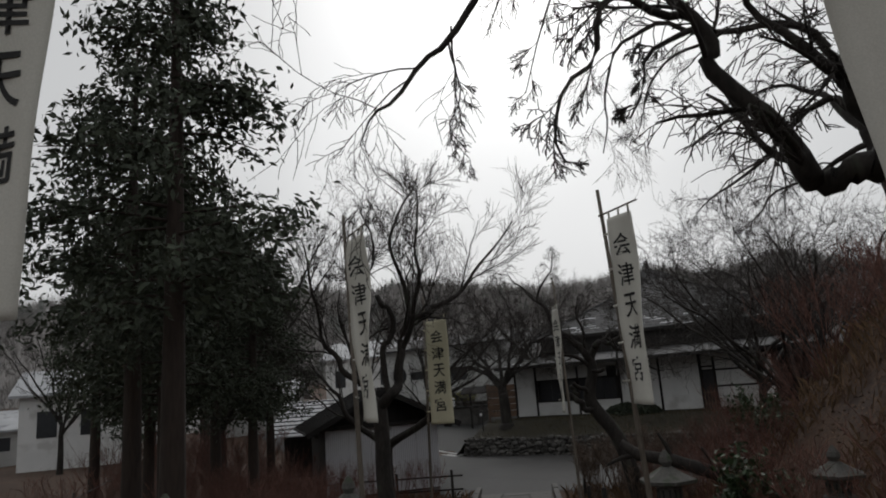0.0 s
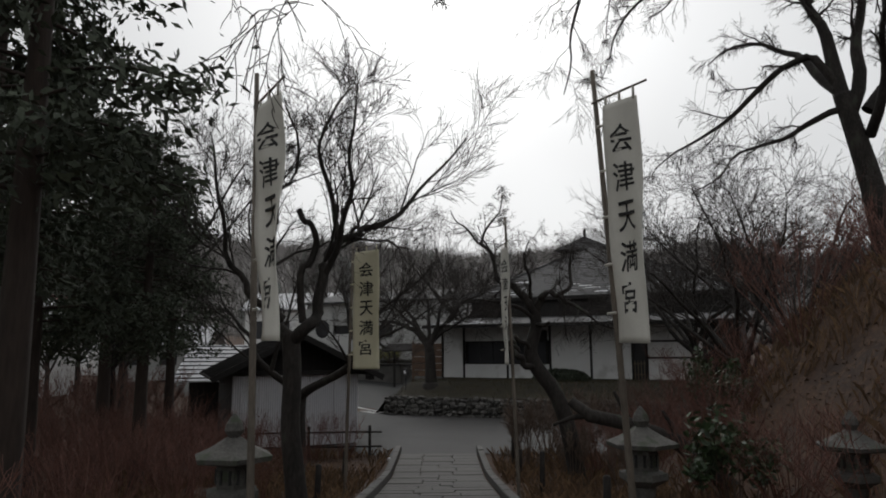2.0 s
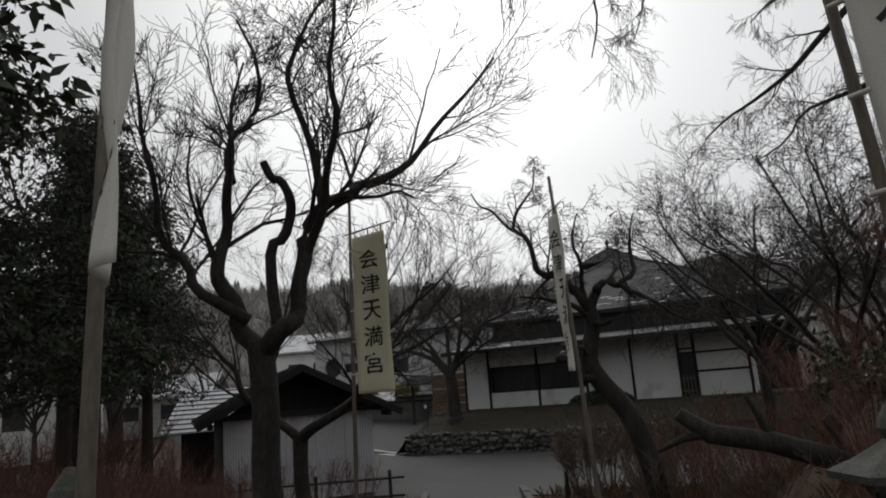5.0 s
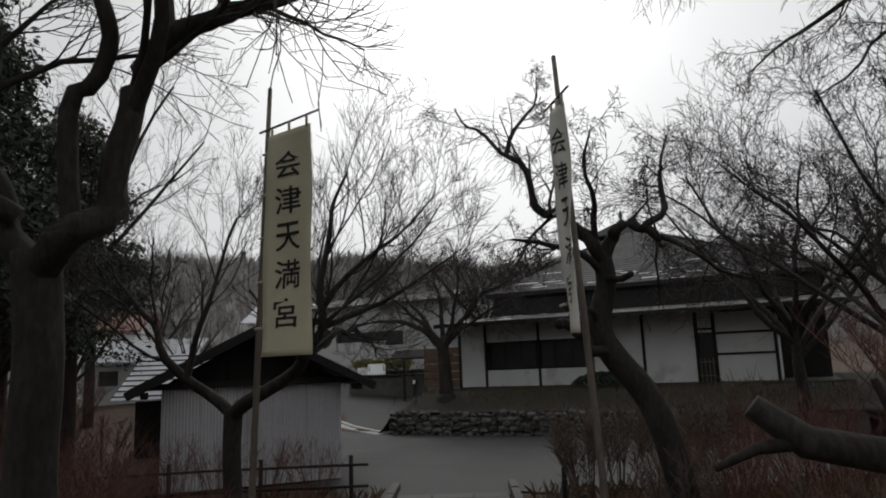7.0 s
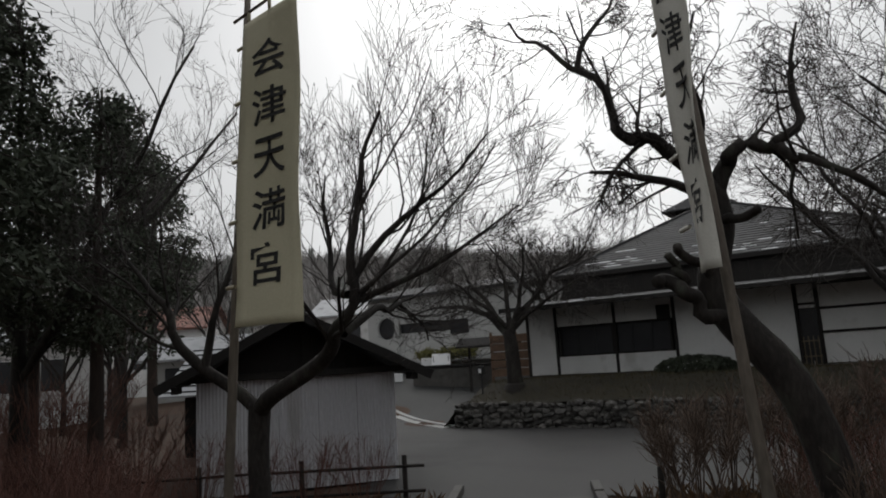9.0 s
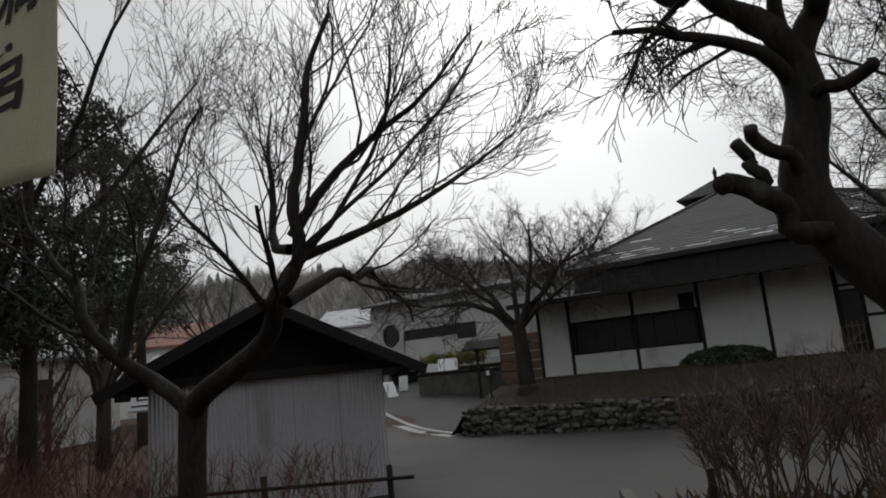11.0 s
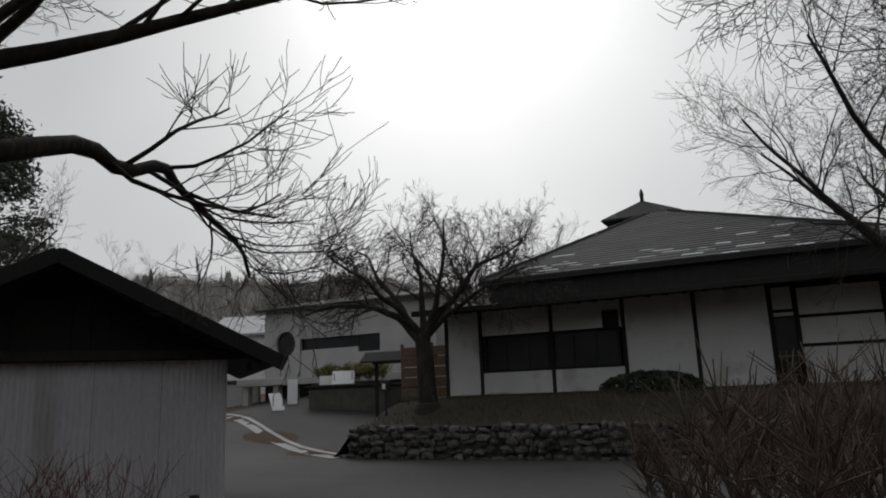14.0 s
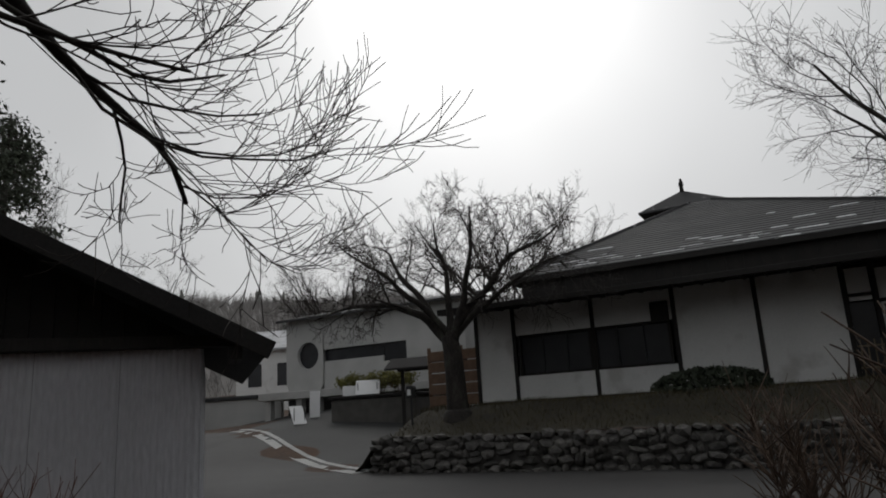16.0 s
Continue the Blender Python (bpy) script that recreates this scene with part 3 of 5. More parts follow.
simple_tree("cherry_tree", x, y, land(x, y), 5.5, 3.4, 22, dict(ROUND, first=0.7, fine=0.005), "bare cherry tree with tangled twigs on the bank", "cherry trees", 0.14, 0.25, 9)
x, y = spot(21.0, 9.4)
simple_tree("cherry_tree", x, y, land(x, y), 7.0, 3.6, 27, dict(ROUND, first=0.7, fine=0.005), "bare cherry tree with a dense tangled crown", "cherry trees", 0.15, 0.25, 10)
simple_tree("cherry_tree", 2.5, 28.3, -1.4, 7.0, 3.8, 23, dict(ROUND, first=0.65), "bare cherry tree beside the house", "cherry trees", 0.2, 0.3, 8)
simple_tree("cherry_tree", -11.5, 41.0, -0.2, 7.5, 3.4, 24, dict(FAR, first=0.65), "bare tree behind the house", "cherry trees", 0.2, 0.3, 7)
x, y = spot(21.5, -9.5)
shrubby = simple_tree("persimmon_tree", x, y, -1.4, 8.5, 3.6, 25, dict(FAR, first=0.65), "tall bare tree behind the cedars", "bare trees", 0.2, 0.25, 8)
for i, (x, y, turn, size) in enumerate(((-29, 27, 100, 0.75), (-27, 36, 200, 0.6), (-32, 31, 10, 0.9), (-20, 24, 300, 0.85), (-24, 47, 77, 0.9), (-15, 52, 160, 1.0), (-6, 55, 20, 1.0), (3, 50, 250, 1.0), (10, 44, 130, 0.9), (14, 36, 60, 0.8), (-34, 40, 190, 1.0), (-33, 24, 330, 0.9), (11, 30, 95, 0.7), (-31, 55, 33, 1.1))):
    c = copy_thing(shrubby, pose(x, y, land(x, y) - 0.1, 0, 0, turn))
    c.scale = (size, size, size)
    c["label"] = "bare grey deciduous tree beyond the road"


def cedar(name, at, height, reach, seed, label):
    rng = np.random.default_rng(seed)
    ob = thing(name, at, label, "tree", "cedars")
    tr = Tubes()
    tr.add([(0, 0, -0.3), (0.03, 0, height * 0.3), (0, 0.05, height * 0.7), (0, 0, height)], [0.19, 0.15, 0.09, 0.02], 9)
    limbs = Tubes()
    v, f = [], []
    z = height * 0.37
    while z < height * 0.98:
        k = (z / height - 0.37) / 0.63
        length = reach * min(1.0, 0.55 + 2.2 * k) * (1 - k) ** 0.7 * rng.uniform(0.6, 1.1) + 0.25
        a = rng.uniform(0, 2 * math.pi)
        d = np.array((math.cos(a), math.sin(a), 0))
        tip = np.array((0, 0, z)) + d * length + (0, 0, -0.12 * length)
        mid = np.array((0, 0, z)) + d * length * 0.5 + (0, 0, 0.05)
        limbs.add([(0, 0, z), mid, tip], [0.03, 0.018, 0.006], 4)
        for q in range(int(40 + 120 * length)):
            t = rng.uniform(0.2, 1.0) ** 0.8
            c = np.array((0, 0, z)) + d * length * t + (0, 0, -0.1 * length * t * t) + rng.normal(0, 0.19, 3) * (1, 1, 0.8)
            s = rng.uniform(0.035, 0.085)
            u = d * 0.5 + rng.normal(0, 0.6, 3) + (0, 0, -0.4)
            u /= np.linalg.norm(u)
            w = np.cross(u, rng.normal(0, 1, 3))
            w /= np.linalg.norm(w) + 1e-9
            o = len(v)
            v += [tuple(c - u * s), tuple(c + w * s * 0.45), tuple(c + u * s * 1.3), tuple(c - w * s * 0.45)]
            f.append((o, o + 1, o + 2, o + 3))
        z += rng.uniform(0.06, 0.14) * (1.0 if k < 0.6 else 0.8)
    tr.put("trunk", CEDARBARK, ob)
    limbs.put("branch_mass", CEDARBARK, ob)
    tagged(mesh_object("crown", v, f, CEDAR, ob), "dense dark green hanging foliage", kind="stuff")
    return ob


cx, cy = spot(9.0, -4.6)
ced = cedar("cedar_tree", (cx, cy, land(cx, cy)), 9.5, 2.1, 41, "tall dark green cedar beside the path")
for i, (s, d, size, turn) in enumerate(((6.4, -7.2, 0.9, 50), (11.5, -6.6, 1.0, 120), (15.2, -5.9, 0.75, 310), (21.0, -7.6, 0.8, 140), (22.5, -10.0, 0.85, 40), (14.2, -7.4, 0.95, 200), (16.8, -9.2, 0.9, 20), (19.0, -12.0, 0.9, 75), (19.4, -8.6, 0.95, 265))):
    x, y = spot(s, d)
    copy_thing(ced, pose(x, y, land(x, y), 0, 0, turn)).scale = (size, size, size)
for x, y, size, turn in ((-24.6, 26.8, 1.5, 15), (-27.0, 30.0, 1.4, 250)):
    far = copy_thing(ced, pose(x, y, land(x, y), 0, 0, turn))
    far.scale = (size, size, size)
    far["label"] = "tall dark cedar standing behind the shed"


# ---- banners ----
def glyphs(text, size):
    cu = bpy.data.curves.new("lettering", "FONT")
    cu.body, cu.size, cu.align_x, cu.align_y, cu.extrude, cu.offset = text, size, "CENTER", "CENTER", 0.0, size * 0.012
    tmp = bpy.data.objects.new("lettering", cu)
    me = bpy.data.meshes.new_from_object(tmp)
    bpy.data.objects.remove(tmp)
    return me


def banner(name, top_left, top_right, bottom_left, bottom_right, pole_foot, pole_top, cloth, wave, label):
    """A cloth strip on a pole with a cross-bar. Points in the world; the cloth hangs between its four corners with folds."""
    at = Vector(pole_foot)
    ob = thing(name, pole_foot, label, "banner", "shrine banners")
    tl, tr_, bl, br = (Vector(p) - at for p in (top_left, top_right, bottom_left, bottom_right))
    acr = (tr_ - tl).normalized()
    nrm = acr.cross(Vector((0, 0, 1))).normalized()

    def point(u, v):
        p = tl.lerp(tr_, u).lerp(bl.lerp(br, u), v)
        return p + nrm * wave * (math.sin(v * 5 + u * 4) * 0.5 + math.sin(v * 11 - u * 6 + 1) * 0.22 + u * v * 0.8)
    nu, nv = 8, 40
    verts = [point(i / nu, j / nv) for j in range(nv + 1) for i in range(nu + 1)]
    faces = [(j * (nu + 1) + i, j * (nu + 1) + i + 1, (j + 1) * (nu + 1) + i + 1, (j + 1) * (nu + 1) + i) for j in range(nv) for i in range(nu)]
    c = mesh_object("cloth", verts, faces, cloth, ob, smooth=True)
    so = c.modifiers.new("thickness", "SOLIDIFY")
    so.thickness, so.offset = 0.004, 0
    wide, tall = (tr_ - tl).length, (tl - bl).length
    for k, ch in enumerate("会津天満宮"):
        me = glyphs(ch, 1.0)
        co = [v.co.copy() for v in me.vertices]
        x0, x1 = min(p.x for p in co), max(p.x for p in co)
        y0, y1 = min(p.y for p in co), max(p.y for p in co)
        v0 = 0.10 + k * 0.165
        hv = 0.125
        for vtx, p in zip(me.vertices, co):
            u = 0.23 + 0.54 * (p.x - x0) / (x1 - x0)
            v = v0 + hv * (y1 - p.y) / (y1 - y0)
            vtx.co = point(u, v) + nrm * 0.006
        me.materials.append(INK_AND_HOLLOW)
        g = new("painted_character", me)
        g.parent = ob
    pt = Vector(pole_top) - at
    pole = Tubes()
    pole.add([(0, 0, -0.2), pt * 0.5, pt], [0.030, 0.026, 0.02], 8)
    pole.put("pole", WEATHERED, ob)
    bar = Tubes()
    bar.add([tl - acr * 0.12 + Vector((0, 0, 0.07)), tr_ + acr * 0.10 + Vector((0, 0, 0.09))], [0.011, 0.010], 6)
    bar.put("cross_bar", WEATHERED, ob)
    for k in range(3):
        p = tl.lerp(tr_, 0.08 + 0.42 * k)
        t = Tubes()
        t.add([p + Vector((0, 0, 0.08)), p - Vector((0, 0, 0.02))], [0.012, 0.012], 5)
        t.put("loop", cloth, ob)
    for k in range(5):
        p = tl.lerp(bl, 0.08 + 0.2 * k)
        t = Tubes()
        t.add([p + acr * 0.01, p - acr * 0.07], [0.012, 0.012], 5)
        t.put("loop", cloth, ob)
    return ob


def foot(x, y):
    return (x, y, land(x, y))


banner("nobori_banner", (0.98, 7.33, 3.36), (1.42, 7.05, 3.36), (1.36, 6.93, 1.40), (1.80, 6.75, 1.39), foot(1.50, 6.78), (0.90, 7.38, 3.72), CLOTH, 0.07, "tall off-white cloth banner with black characters on a pole")
banner("nobori_banner", (3.66, 8.52, 3.35), (3.95, 8.40, 3.37), (3.70, 8.45, 1.37), (4.02, 8.24, 1.36), foot(3.80, 8.50), (3.56, 8.60, 3.72), CLOTH, 0.06, "tall off-white cloth banner with black characters on a pole")
banner("nobori_banner", (-1.50, 12.80, 2.98), (-1.0, 12.74, 3.0), (-1.38, 12.56, 1.03), (-0.90, 12.66, 1.03), foot(-1.45, 12.50), (-1.62, 12.95, 3.52), CLOTHY, 0.03, "yellowed cloth banner with black characters on a pole")
banner("nobori_banner", (0.86, 13.62, 2.98), (1.02, 13.46, 3.0), (1.00, 13.20, 1.10), (1.18, 13.08, 1.10), foot(1.30, 12.98), (0.88, 13.75, 3.55), CLOTH, 0.05, "tall cloth banner folded side-on on a pole")
banner("nobori_banner", (2.86, 2.48, 3.98), (3.22, 2.69, 3.98), (2.80, 2.46, 2.02), (3.13, 2.65, 2.02), foot(2.74, 2.42), (2.76, 2.44, 4.4), CLOTH, 0.04, "tall off-white cloth banner with black characters on a pole")
banner("nobori_banner", (6.36, 4.53, 4.2), (5.82, 4.22, 4.2), (6.60, 4.66, 2.2), (6.06, 4.36, 2.2), foot(6.72, 4.72), (6.42, 4.56, 4.65), CLOTH, 0.05, "tall off-white cloth banner with black characters on a pole")


# ---- the white-walled house ----
def beam(name, a, b, w, h, mat, parent, label=""):
    """A squared timber from a to b."""
    a, b = Vector(a), Vector(b)
    d = b - a
    bm = box(-w / 2, w / 2, -h / 2, h / 2, 0, d.length, 0.006)
    bm.transform(Matrix.Translation(a) @ d.to_track_quat("Z", "Y").to_matrix().to_4x4())
    return part(name, bm, mat, parent, label)


def slab(corners, thick, mat, name, parent, label=""):
    """A roof plane: four corners above, with thickness downwards."""
    bm = bmesh.new()
    hi = [bm.verts.new(c) for c in corners]
    lo = [bm.verts.new(Vector(c) - Vector((0, 0, thick))) for c in corners]
    n = len(corners)
    bm.faces.new(hi), bm.faces.new(lo[::-1])
    for i in range(n):
        bm.faces.new((lo[i], lo[(i + 1) % n], hi[(i + 1) % n], hi[i]))
    bmesh.ops.recalc_face_normals(bm, faces=bm.faces)
    return part(name, bm, mat, parent, label)


house = thing("house", (-3.3, 33.3, 0), "white-plastered timber house with a dark hipped roof flecked with snow", "house")
HX = -3.3


def hpart(name, bm, mat, label=""):
    bm.transform(Matrix.Translation((-HX, -33.3, 0)))
    return part(name, bm, mat, house, label)


POSTS = [-9.45, -8.33, -6.15, -4.12, -2.28, -0.5]
WT = 2.50
hpart("foundation", box(-9.5, 3.7, 33.2, 51.6, -0.3, 0.02), KERB)
# plaster panels between the posts, with the long window left open
hpart("wall_panel", box(-9.40, -8.38, 33.33, 33.45, 0.06, WT), PLASTER)
for a, b in ((-8.28, -6.20), (-6.10, -4.17)):
    hpart("wall_panel", box(a, b, 33.33, 33.45, 0.06, 0.68), PLASTER)
    hpart("wall_panel", box(a, b, 33.33, 33.45, 1.75, WT), PLASTER)
hpart("wall_panel", box(-4.07, -2.33, 33.33, 33.45, 0.06, WT), PLASTER)
hpart("wall_panel", box(-2.23, -0.55, 33.33, 33.45, 0.06, WT), PLASTER)
for z0, z1 in ((0.06, 0.92), (1.0, 1.62), (1.70, 2.36)):
    hpart("wall_panel", box(0.14, 1.90, 33.33, 33.45, z0, z1), PLASTER)
    hpart("rail", box(0.14, 1.90, 33.30, 33.42, z1, z1 + 0.08, 0.004), TIMBER)
for x in POSTS:
    hpart("post", box(x - 0.05, x + 0.05, 33.29, 33.42, 0.0, WT, 0.006), TIMBER)
for x in (0.08, 1.95):
    hpart("post", box(x - 0.05, x + 0.05, 33.29, 33.42, 0.0, WT, 0.006), TIMBER)
hpart("sill_beam", box(-9.5, -0.45, 33.28, 33.43, 0.0, 0.055, 0.004), TIMBER)
hpart("wall_plate", box(-9.5, 2.05, 33.27, 33.45, WT, WT + 0.1, 0.004), TIMBER)
# side and back walls close the body
hpart("wall_panel", box(-9.45, -9.33, 33.45, 37.04, 0.05, WT - 0.25), PLASTER)
hpart("wall_panel", box(1.9, 2.02, 33.45, 37.04, 0.05, WT - 0.25), PLASTER)
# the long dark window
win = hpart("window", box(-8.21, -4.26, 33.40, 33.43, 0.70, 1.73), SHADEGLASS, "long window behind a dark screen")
for x0, x1, z0, z1 in ((-8.23, -8.16, 0.68, 1.75), (-4.31, -4.24, 0.68, 1.75), (-6.28, -6.18, 0.68, 1.75), (-8.16, -4.31, 0.68, 0.74), (-8.16, -4.31, 1.69, 1.75)):
    bm = box(x0, x1, 33.31, 33.40, z0, z1, 0.004)
    bm.transform(Matrix.Translation((-HX, -33.3, 0)))
    part("window_frame", bm, TIMBER, win)
for k in range(5):
    x = -7.55 + k * 0.66
    bm = box(x, x + 0.018, 33.34, 33.37, 0.74, 1.69)
    bm.transform(Matrix.Translation((-HX, -33.3, 0)))
    part("lattice_bar", bm, SHADEGLASS, win)
hpart("shutter_box", box(-4.66, -4.24, 33.20, 33.33, 1.7, 2.2, 0.01), TIMBER)
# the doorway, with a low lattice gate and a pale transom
# thin near-black sheet, painted shade of the room behind the opening
door = hpart("doorway", box(-0.44, 0.02, 33.42, 33.46, 0.0, 1.66), SHADEGLASS, "doorway filled with a dark sheet for its unlit inside")
hpart("transom", box(-0.43, 0.01, 33.36, 33.40, 1.86, 2.42), PLASTER)
hpart("transom", box(-0.43, 0.01, 33.36, 33.40, 1.70, 1.79), PLASTER)
hpart("lintel", box(-0.45, 0.02, 33.30, 33.42, 1.79, 1.86, 0.004), TIMBER)
for k in range(4):
    hpart("gate_bar", box(-0.40 + k * 0.13, -0.375 + k * 0.13, 33.1, 33.13, 0.0, 0.85), BAMBOO)
for z in (0.25, 0.7):
    hpart("gate_rail", box(-0.45, 0.05, 33.13, 33.16, z, z + 0.035), BAMBOO)


def hslab(c, t, mat, name, label=""):
    return slab([(x - HX, y - 33.3, z) for x, y, z in c], t, mat, name, house, label)


# pent roof over the front rooms; behind it the taller main hall with its hipped roof
E0, E1, EY = -9.75, 4.3, 31.75
UY, UZ = 37.05, 3.0
hslab([(E0, EY, 2.48), (E1, EY, 2.48), (E1, UY, UZ), (E0, UY, UZ)], 0.09, SHINGLE_J, "lower_roof", "dark metal lower roof")
hpart("eave_board", box(E0, E1, EY - 0.03, EY, 2.34, 2.47, 0.004), TIMBER)
beam("barge_board", (E0 - 0.02 - HX, EY - 33.3, 2.40), (E0 - 0.02 - HX, UY - 33.3, UZ - 0.08), 0.04, 0.16, TIMBER, house)
for k in range(30):
    x = E0 + 0.2 + k * 0.475
    beam("rafter", (x - HX, EY + 0.03 - 33.3, 2.35), (x - HX, 1.6, 2.66), 0.05, 0.07, TIMBER, house)
P0, P1, PY, PB, PZ = -9.75, 3.9, 36.85, 52.0, 4.0
AX, AY, AZ = -4.9, 44.5, 7.45
RX0, RX1, RB = AX, AX + 0.9, 47.5
hpart("upper_wall", box(-9.45, 3.6, UY, UY + 0.2, 0.0, PZ - 0.05), TIMBER, "dark boarded band under the upper eave")
hpart("upper_wall", box(-9.45, -9.25, UY + 0.2, 51.5, 0.0, PZ - 0.05), TIMBER)
hpart("upper_wall", box(3.4, 3.6, UY + 0.2, 51.5, 0.0, PZ - 0.05), TIMBER)
hpart("upper_wall", box(-9.25, 3.4, 51.3, 51.5, 0.0, PZ - 0.05), TIMBER)
for k in range(28):
    x = -9.40 + k * 0.48
    hpart("wall_batten", box(x - 0.025, x + 0.025, UY - 0.03, UY - 0.002, UZ + 0.02, PZ - 0.16), TIMBER)
hslab([(P0, PY, PZ), (P1, PY, PZ), (RX1, AY, AZ), (RX0, AY, AZ)], 0.12, SHINGLE_J, "upper_roof", "dark shingled roof with streaks of wet snow")
hslab([(P0, PB, PZ), (P0, PY, PZ), (RX0, AY, AZ), (RX0, RB, AZ)], 0.12, SHINGLE_J, "upper_roof")
hslab([(P1, PY, PZ), (P1, PB, PZ), (RX1, RB, AZ), (RX1, AY, AZ)], 0.12, SHINGLE_J, "upper_roof")
hslab([(P1, PB, PZ), (P0, PB, PZ), (RX0, RB, AZ), (RX1, RB, AZ)], 0.12, SHINGLE_J, "upper_roof")
hpart("eave_board", box(P0, P1, PY - 0.03, PY, PZ - 0.17, PZ - 0.01, 0.004), TIMBER)
hpart("eave_board", box(P0 - 0.03, P0, PY, PB, PZ - 0.17, PZ - 0.01, 0.004), TIMBER)
for hx, cx in ((RX0, P0), (RX1, P1)):
    beam("hip_ridge", (hx - HX, AY - 33.3, AZ + 0.03), (cx - HX, PY - 33.3, PZ + 0.04), 0.16, 0.12, SHINGLE_J, house)
srng = random.Random(9)
for k in range(26):
    sx, sf = E0 + 0.05 + 2.6 * srng.random() ** 1.6, srng.uniform(0.05, 0.9)
    sy, sz, w = EY + (UY - EY) * sf, 2.48 + (UZ - 2.48) * sf, srng.uniform(0.2, 0.7)
    hslab([(sx, sy, sz + 0.016), (sx + w, sy + 0.02, sz + 0.016), (sx + w * 0.9, sy + 0.30, sz + 0.046), (sx + 0.06, sy + 0.26, sz + 0.042)], 0.012, SNOW, "snow_streak")
# smoke lantern astride the ridge
LX, LY0, LY1, LZ = -5.25, 44.9, 47.4, 7.55
hpart("roof_lantern", box(LX - 1.15, LX + 1.15, LY0 + 0.25, LY1 - 0.25, AZ - 0.9, LZ + 0.05), TIMBER)
for q in (-1, 1):
    hslab([(LX + q * 1.75, LY0 - 0.1, LZ - 0.02), (LX + q * 1.75, LY1 + 0.1, LZ - 0.02), (LX, LY1 - 0.7, LZ + 0.82), (LX, LY0 + 0.7, LZ + 0.82)], 0.07, SHINGLE_J, "lantern_roof")
for y, yr in ((LY0 - 0.1, LY0 + 0.7), (LY1 + 0.1, LY1 - 0.7)):
    hslab([(LX - 1.75, y, LZ - 0.02), (LX + 1.75, y, LZ - 0.02), (LX, yr, LZ + 0.82)], 0.07, SHINGLE_J, "lantern_roof")
hpart("finial", lathe([(0.09, LZ + 0.72), (0.08, LZ + 1.0), (0.11, LZ + 1.08), (0.04, LZ + 1.35)], 8, centre=(LX, LY0 + 0.7)), TIMBER)
# shingle courses on the front slope of the upper roof, thin snow caught along some of them
rng = random.Random(5)
ROWS = 26
for row in range(ROWS):
    f0, f1 = row / ROWS, min(1.0, (row + 1.04) / ROWS)
    y, z, y1, z1 = PY + (AY - PY) * f0, PZ + (AZ - PZ) * f0, PY + (AY - PY) * f1, PZ + (AZ - PZ) * f1
    xa, xb = P0 + (RX0 - P0) * f0, P1 + (RX1 - P1) * f0
    ta, tb = P0 + (RX0 - P0) * f1, P1 + (RX1 - P1) * f1
    n = max(2, int((xb - xa) / 1.15))
    shift = 0.5 * (row % 2) / n
    cuts = [0.0] + [k / n + shift for k in range(1, n)] + [1.0]
    for g0, g1 in zip(cuts, cuts[1:]):
        x0, x1, t0, t1 = xa + (xb - xa) * g0, xa + (xb - xa) * g1 - 0.010, ta + (tb - ta) * g0, ta + (tb - ta) * g1 - 0.010
        hslab([(x0, y, z + 0.032), (x1, y, z + 0.032), (t1, y1, z1 + 0.010), (t0, y1, z1 + 0.010)], 0.020, SHINGLE, "shingle")
        if row < 12 and rng.random() < 0.62 * (1 - row / 13):
            w = rng.uniform(0.15, 0.8)
            o = (1 - w) * rng.random()
            q = rng.uniform(0.12, 0.4)
            ax, bx = x0 + (x1 - x0) * o, x0 + (x1 - x0) * (o + w)
            hslab([(ax, y + 0.008, z + 0.045), (bx, y + 0.008, z + 0.045), (bx - 0.05, y + (y1 - y) * q, z + (z1 - z) * q + 0.040), (ax + 0.07, y + (y1 - y) * q, z + (z1 - z) * q + 0.040)], 0.012, SNOW, "snow_streak")

fence = thing("board_fence", (-10.6, 34.5, 0), "brown wooden board fence beside the house", "fence")
for k in range(5):
    part("board", box(-1.1, 1.1, -0.02, 0.02, 0.05 + k * 0.33, 0.35 + k * 0.33, 0.008), BROWNWOOD, fence)
for x in (-1.1, 0, 1.1):
    part("post", box(x - 0.045, x + 0.045, 0.03, 0.12, -0.3, 1.8, 0.008), BROWNWOOD, fence)

# ---- the corrugated shed ----
SD = math.atan2(0.53, 0.85)
shed = thing("shed", (-6.42, 20.82, -1.4), "white corrugated-iron shed with a black gabled roof", "shed", turn=47)
SW, SL, WH = 3.6, 5.0, 2.05


def corrugated(x0, x1, z0, z1, along_y=False, at=0.0):
    """A wavy sheet wall."""
    n = int((x1 - x0) / 0.0125)
    v, f = [], []
    for i in range(n + 1):
        q, w = x0 + (x1 - x0) * i / n, 0.017 * math.sin(i * math.pi / 2.5)
        for zz in (z0, z1):
            v.append((at + w, q, zz) if along_y else (q, at + w, zz))
    for i in range(n):
        f.append((2 * i, 2 * i + 2, 2 * i + 3, 2 * i + 1))
    return v, f


for k in range(5):
    v, f = corrugated(-SW + k * SW / 5, -SW + (k + 1) * SW / 5 - 0.004, 0.05, WH, at=0.004 * (k % 2))
    mesh_object("wall_sheet", v, f, CORRUGATED, shed, smooth=True)
v, f = corrugated(0.02, SL, 0.05, WH, True, 0.0)
mesh_object("wall_sheet", v, f, CORRUGATED, shed, smooth=True)
part("inner_wall", box(-SW + 0.02, -0.03, 0.05, SL, 0, WH), TIMBER, shed)
bm = bmesh.new()
prof = [(-SW, WH), (0, WH), (0, WH + 0.06), (-SW / 2, WH + 1.08), (-SW, WH + 0.06)]
fa, fb = [bm.verts.new((x, 0.03, z)) for x, z in prof], [bm.verts.new((x, 0.12, z)) for x, z in prof]
bm.faces.new(fa), bm.faces.new(fb[::-1])
